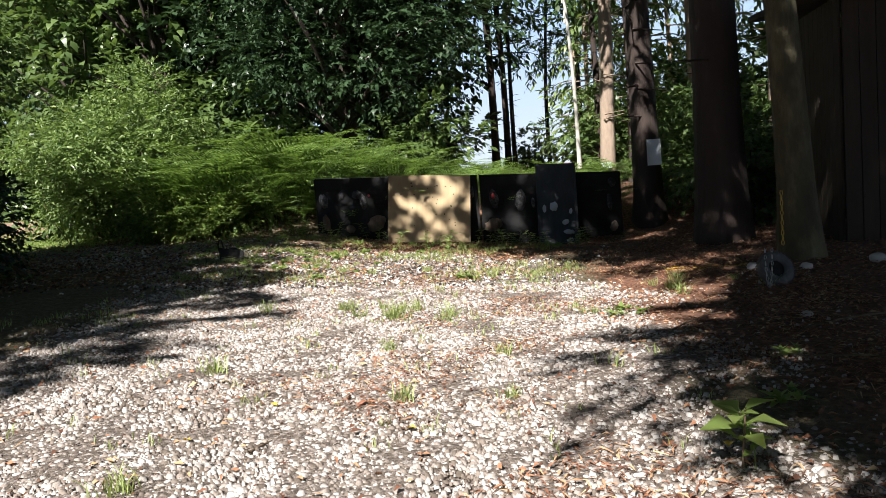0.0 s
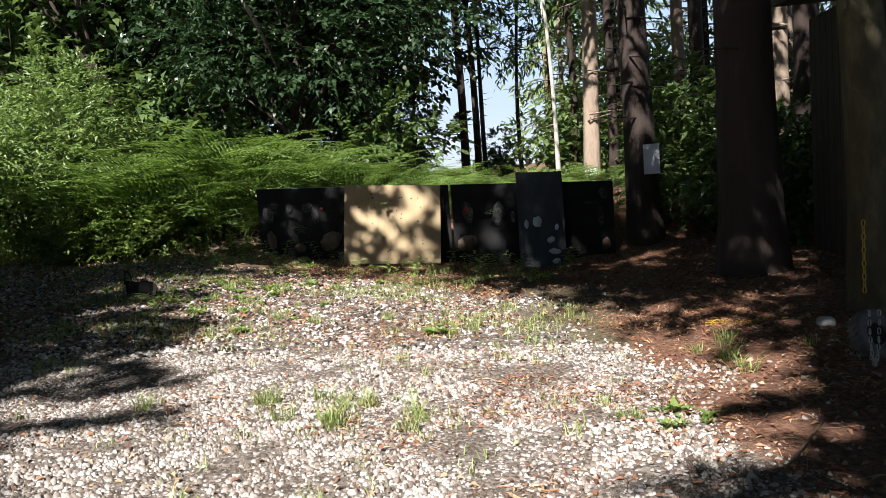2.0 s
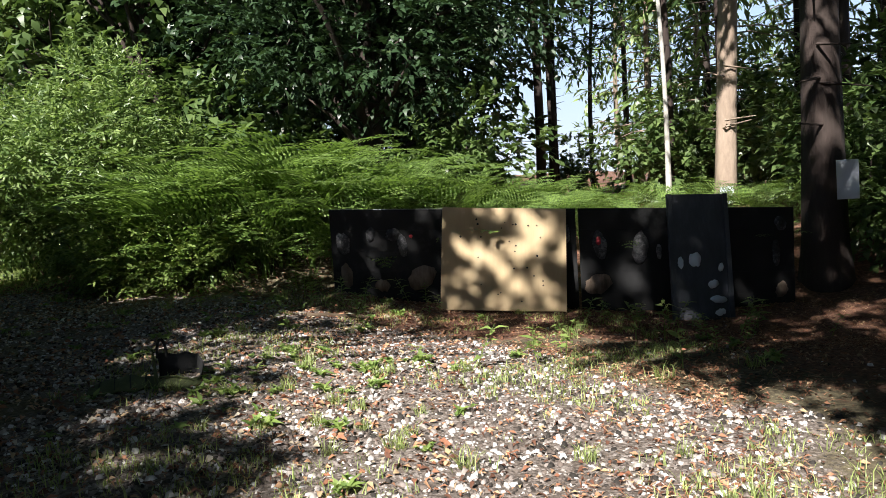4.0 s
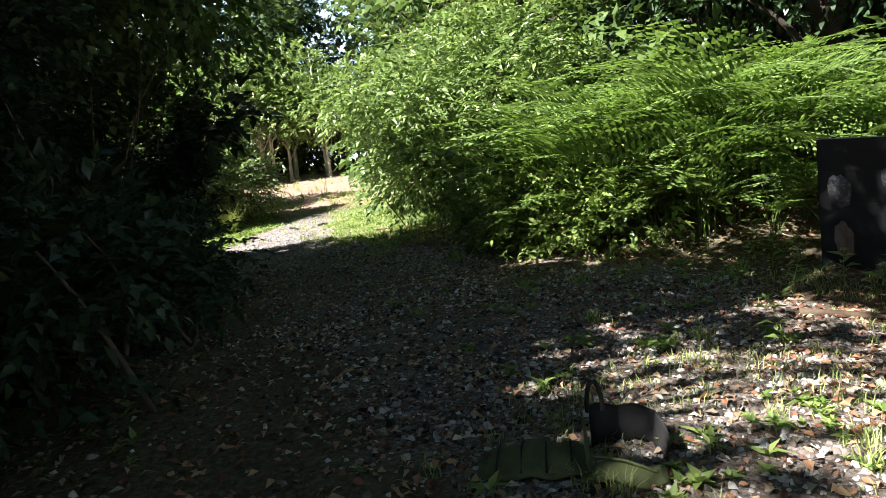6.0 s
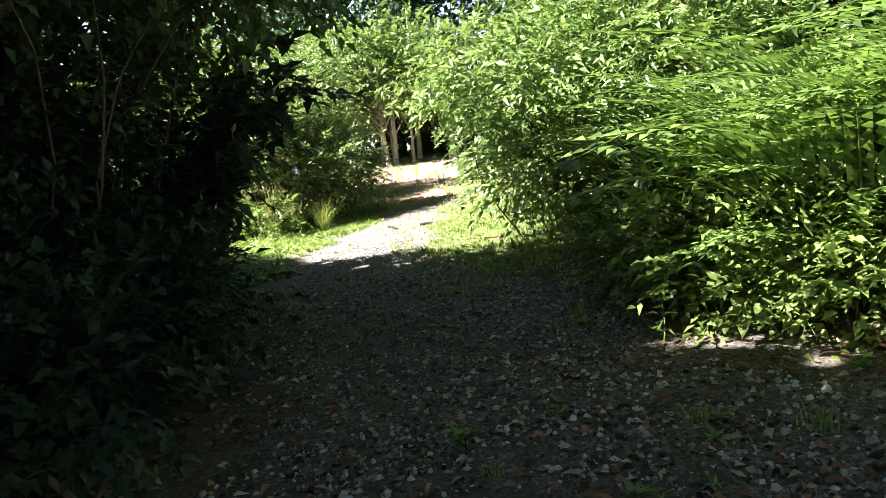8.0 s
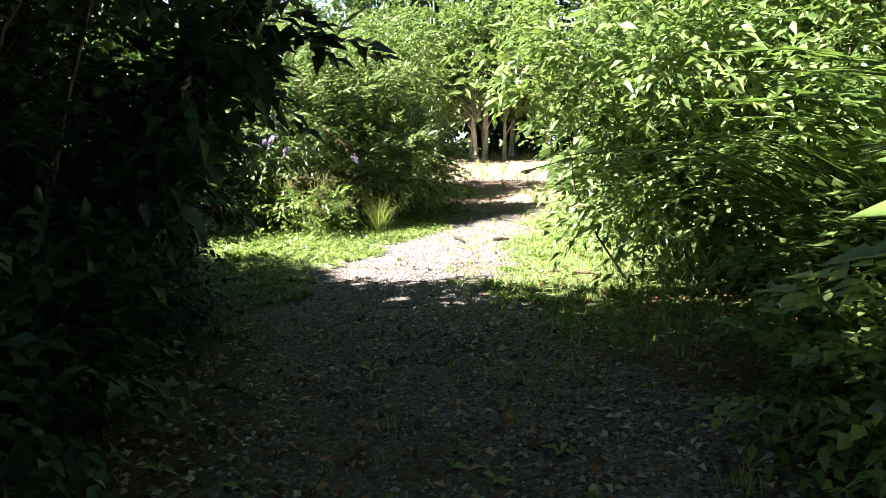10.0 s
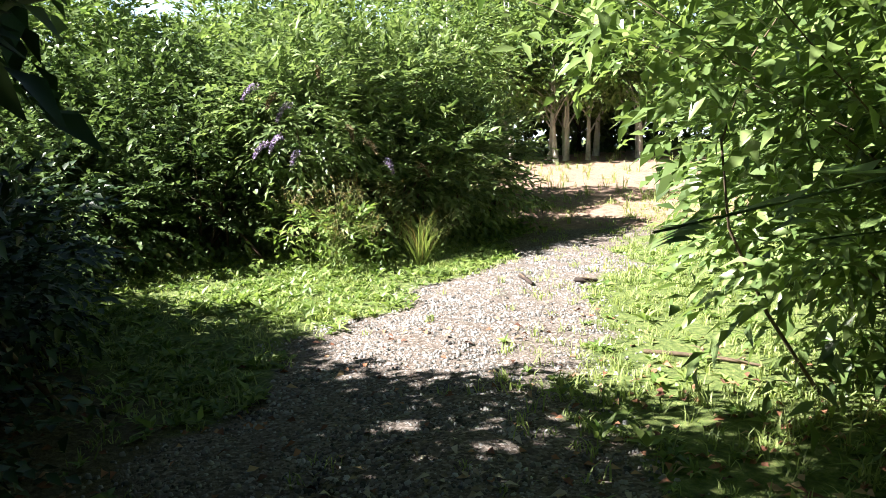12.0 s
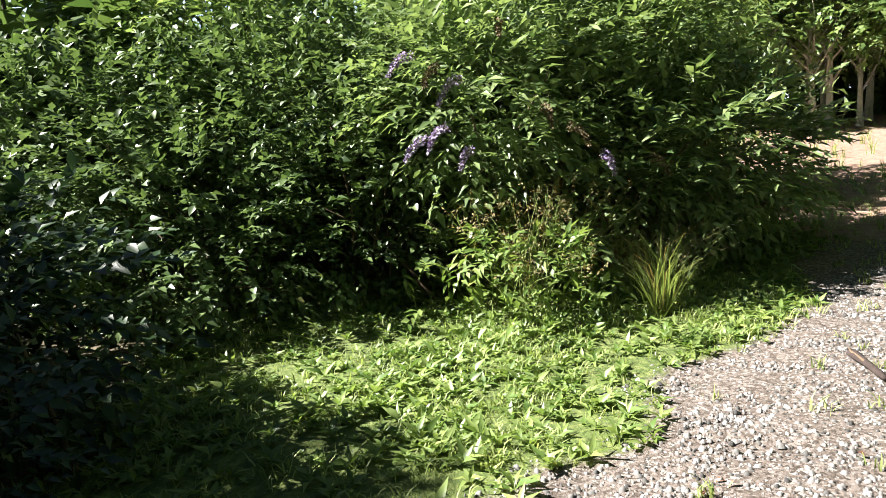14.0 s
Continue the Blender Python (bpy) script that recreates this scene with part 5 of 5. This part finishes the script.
def verge(x, y):
    return cover(x, y)[1] * ease((4.2 - track_gap(x, y)) / 0.8) * (track_gap(x, y) > -0.1) * np.maximum(0.3, ease(0.6 + 0.6 * waves(x, y, 2.3) + 0.5 * waves(y, x, 5.7)))


stuff("verge_weeds", carpet(rng, 15000, -16.5, -7.5, 12.2, 20, lambda x, y: verge(x, y) * np.where(far_side(x, y), 0.16, 1.0), lambda: rosette(rng, 6, rng.uniform(0.04, 0.11), 0.03, 1.3)), LEAF_WEED, "bright green low weeds along the track verge", "weeds")
stuff("verge_grass", carpet(rng, 13000, -17, -6.5, 11, 24, lambda x, y: verge(x, y) * 0.95 + 0.16 * (cover(x, y)[0] > 0.2) * far_side(x, y) * ease(1.3 + track_gap(x, y)) + 0.03, lambda: tuft(rng, 9, 0.095, 0.008, 1.1)), LEAF_GRASS, "pale green grass along the track verge", "grass")
stuff("track_grass", carpet(rng, 6500, -3.0, 1.6, 2.5, 12.2, lambda x, y: 0.03 + 0.9 * ease((y - 4.2) / 3) * ease(0.1 + 1.1 * waves(x, y, 2.2) + 0.5 * waves(y, x, 5.3)), lambda: tuft(rng, 8, 0.07, 0.005, 0.9)), LEAF_GRASS, "thin grass seedlings scattered in the gravel", "grass")
stuff("shade_weeds", carpet(rng, 1300, -8.5, -1.2, 7.5, 14.8, lambda x, y: 0.35 * ease(0.35 + 0.8 * waves(x, y, 1.8)) * ease((2.5 - track_gap(x, y)) / 1.5), lambda: rosette(rng, 6, rng.uniform(0.04, 0.1), 0.026, 1.1)), LEAF_WEED, "scattered seedlings on the shaded track", "weeds")
stuff("clay_bank_grass", carpet(rng, 1800, -30, -14, 20, 31, lambda x, y: 0.15 + 0.85 * (1 - cover(x, y)[3]), lambda: tuft(rng, 10, 0.3, 0.012, 0.6)), LEAF_GRASS, "rough grass around the bare earth clearing", "grass")

rush = thing("rush_clump", "clump of long arching rushes beside the track", "rush", m=place(-13.15, 16.75))
part("tuft", tuft(rng, 170, 0.75, 0.007, 0.75), LEAF_GRASS, rush)
stalks = np.random.default_rng(17)
for k in range(34):
    part("dry_stalk", tuft(stalks, 1, 0.95, 0.006, 1.0), LEAF_DRY, rush, "pale dry stalk")
dry = thing("meadow_weed", "feathery seeding weed with pale dry heads", "weed", m=place(-13.75, 16.0))
pieces, heads = [], []
for k in range(60):
    e = np.array([rng.normal(0, 0.35), rng.normal(0, 0.35), rng.uniform(0.45, 1.0)])
    pieces.append(tube(stem_line(rng, (rng.normal(0, 0.12), rng.normal(0, 0.12), 0), e, 0.06), np.linspace(0.004, 0.002, 6), 3))
    heads.append(sprays(rng, e + rng.normal(0, 0.05, (5, 3)) - [0, 0, 0.1], rng.normal(0, 0.5, (5, 3)) + [0, 0, 0.6], 7, 0.16, 0.03, 0.012))
for stem in pieces:
    part("stem", stem, LEAF_GRASS, dry)
part("seed_head", merge(heads), LEAF_DRY, dry, "pale feathery seed heads")

at = np.stack([rng.normal(0, 0.35, 170), rng.normal(0, 0.35, 170), rng.uniform(0.05, 0.65, 170)], 1)
part("foliage", sprays(rng, at, rng.normal(0, 1, (170, 3)) + [0, 0, 0.5], 7, 0.2, 0.1, 0.04), LEAF_WEED, dry)

LILAC = rough_mat("lilac_petals", [(0.3, (0.22, 0.16, 0.3)), (0.55, (0.42, 0.33, 0.5)), (0.75, (0.6, 0.5, 0.66))], 60, 0.7, 0.4, island=0.5)
BROWN_SEED = rough_mat("brown_panicle", [(0.3, (0.12, 0.08, 0.04)), (0.7, (0.32, 0.25, 0.15))], 50, 0.85, 0.3)


def panicle(x, y, z, dx, dy, length, fresh):
    """A drooping cone of tiny florets on its stalk."""
    line = [np.array([0, 0, 0.0])]
    d = np.array([dx, dy, 0.25])
    for k in range(8):
        line.append(line[-1] + unit(d) * length / 8)
        d = d + np.array([0, 0, -0.24])
    line = np.array(line)
    at, way = [], []
    for k in range(240):
        u = rng.uniform(0.12, 1)
        p = np.array([np.interp(u, np.linspace(0, 1, 9), line[:, c]) for c in range(3)])
        w = unit(rng.normal(0, 1, 3))
        at.append(p + w * 0.026 * (1.15 - u))
        way.append(w)
    root_at = Vector((x, y, z)) - Vector(buddleia.matrix_world.translation)
    fl = leaves(rng, np.array(at), np.array(way), 0.022, 0.017, True, 0.3, 0.1)
    flower = part("flower", (fl[0] + np.array(root_at), fl[1]), LILAC if fresh else BROWN_SEED, buddleia, "drooping lilac panicle" if fresh else "faded brown panicle")
    tb = tube(line, np.linspace(0.004, 0.0015, 9), 4)
    part("stalk", (tb[0] + np.array(root_at), tb[1]), TWIG, flower)


for x, y, z, dx, dy, ln, fresh in [(-14.35, 15.45, 1.95, 0.4, -0.9, 0.34, True), (-14.25, 15.75, 1.75, 0.4, -0.7, 0.36, True), (-14.2, 15.6, 1.42, 0.6, -0.8, 0.34, True), (-14.2, 15.45, 1.35, 0.5, -0.9, 0.32, True), (-14.15, 15.75, 1.25, 0.5, -0.6, 0.26, True),
                                   (-14.1, 16.3, 1.5, 0.8, -0.2, 0.3, False), (-14.05, 16.45, 1.35, 0.9, 0.1, 0.32, False), (-14.1, 16.75, 1.12, 0.8, -0.1, 0.3, True), (-14.3, 15.6, 1.85, 0.5, -0.6, 0.3, False), (-14.2, 17.2, 1.05, 0.9, 0.2, 0.3, False), (-14.35, 16.1, 2.15, 0.7, -0.3, 0.26, False)]:
    panicle(x + 0.42, y - 0.1, z, dx, dy, ln, fresh)

# ---- boughs reaching over the track ----
def bough(label, foot, ends, leaf, mat, n, seed, bare):
    g = np.random.default_rng(seed)
    root = thing("overhanging_bough", label, "branch", m=pose(*foot))
    f = np.array(foot)
    for e in ends:
        line = stem_line(g, (0, 0, 0), np.array(e) - f, 0.07, 9)
        limb = part("limb", tube(line, np.linspace(0.006, 0.002, 9), 6), TWIG, root, smooth=True)
        i = g.uniform(bare, 1, n)
        at = np.stack([np.interp(i, np.linspace(0, 1, 9), line[:, c]) for c in range(3)], 1) + g.normal(0, 0.09, (n, 3))
        part("foliage", sprays(g, at, g.normal(0, 0.7, (n, 3)) + unit(line[-1]) * 0.6, 6, 0.25, leaf[0], leaf[1], True, 0.4), mat, limb)
    return root


bough("leafy bough hanging over the track, leaves darkened as shade", (-9.4, 11.2, 0.1), [(-8.0, 12.9, 2.0), (-7.7, 12.3, 2.1), (-8.3, 12.2, 1.7), (-8.6, 12.6, 2.3), (-8.0, 12.0, 1.3)], (0.17, 0.085), LEAF_DARK_SHADED, 60, 5, 0.5)
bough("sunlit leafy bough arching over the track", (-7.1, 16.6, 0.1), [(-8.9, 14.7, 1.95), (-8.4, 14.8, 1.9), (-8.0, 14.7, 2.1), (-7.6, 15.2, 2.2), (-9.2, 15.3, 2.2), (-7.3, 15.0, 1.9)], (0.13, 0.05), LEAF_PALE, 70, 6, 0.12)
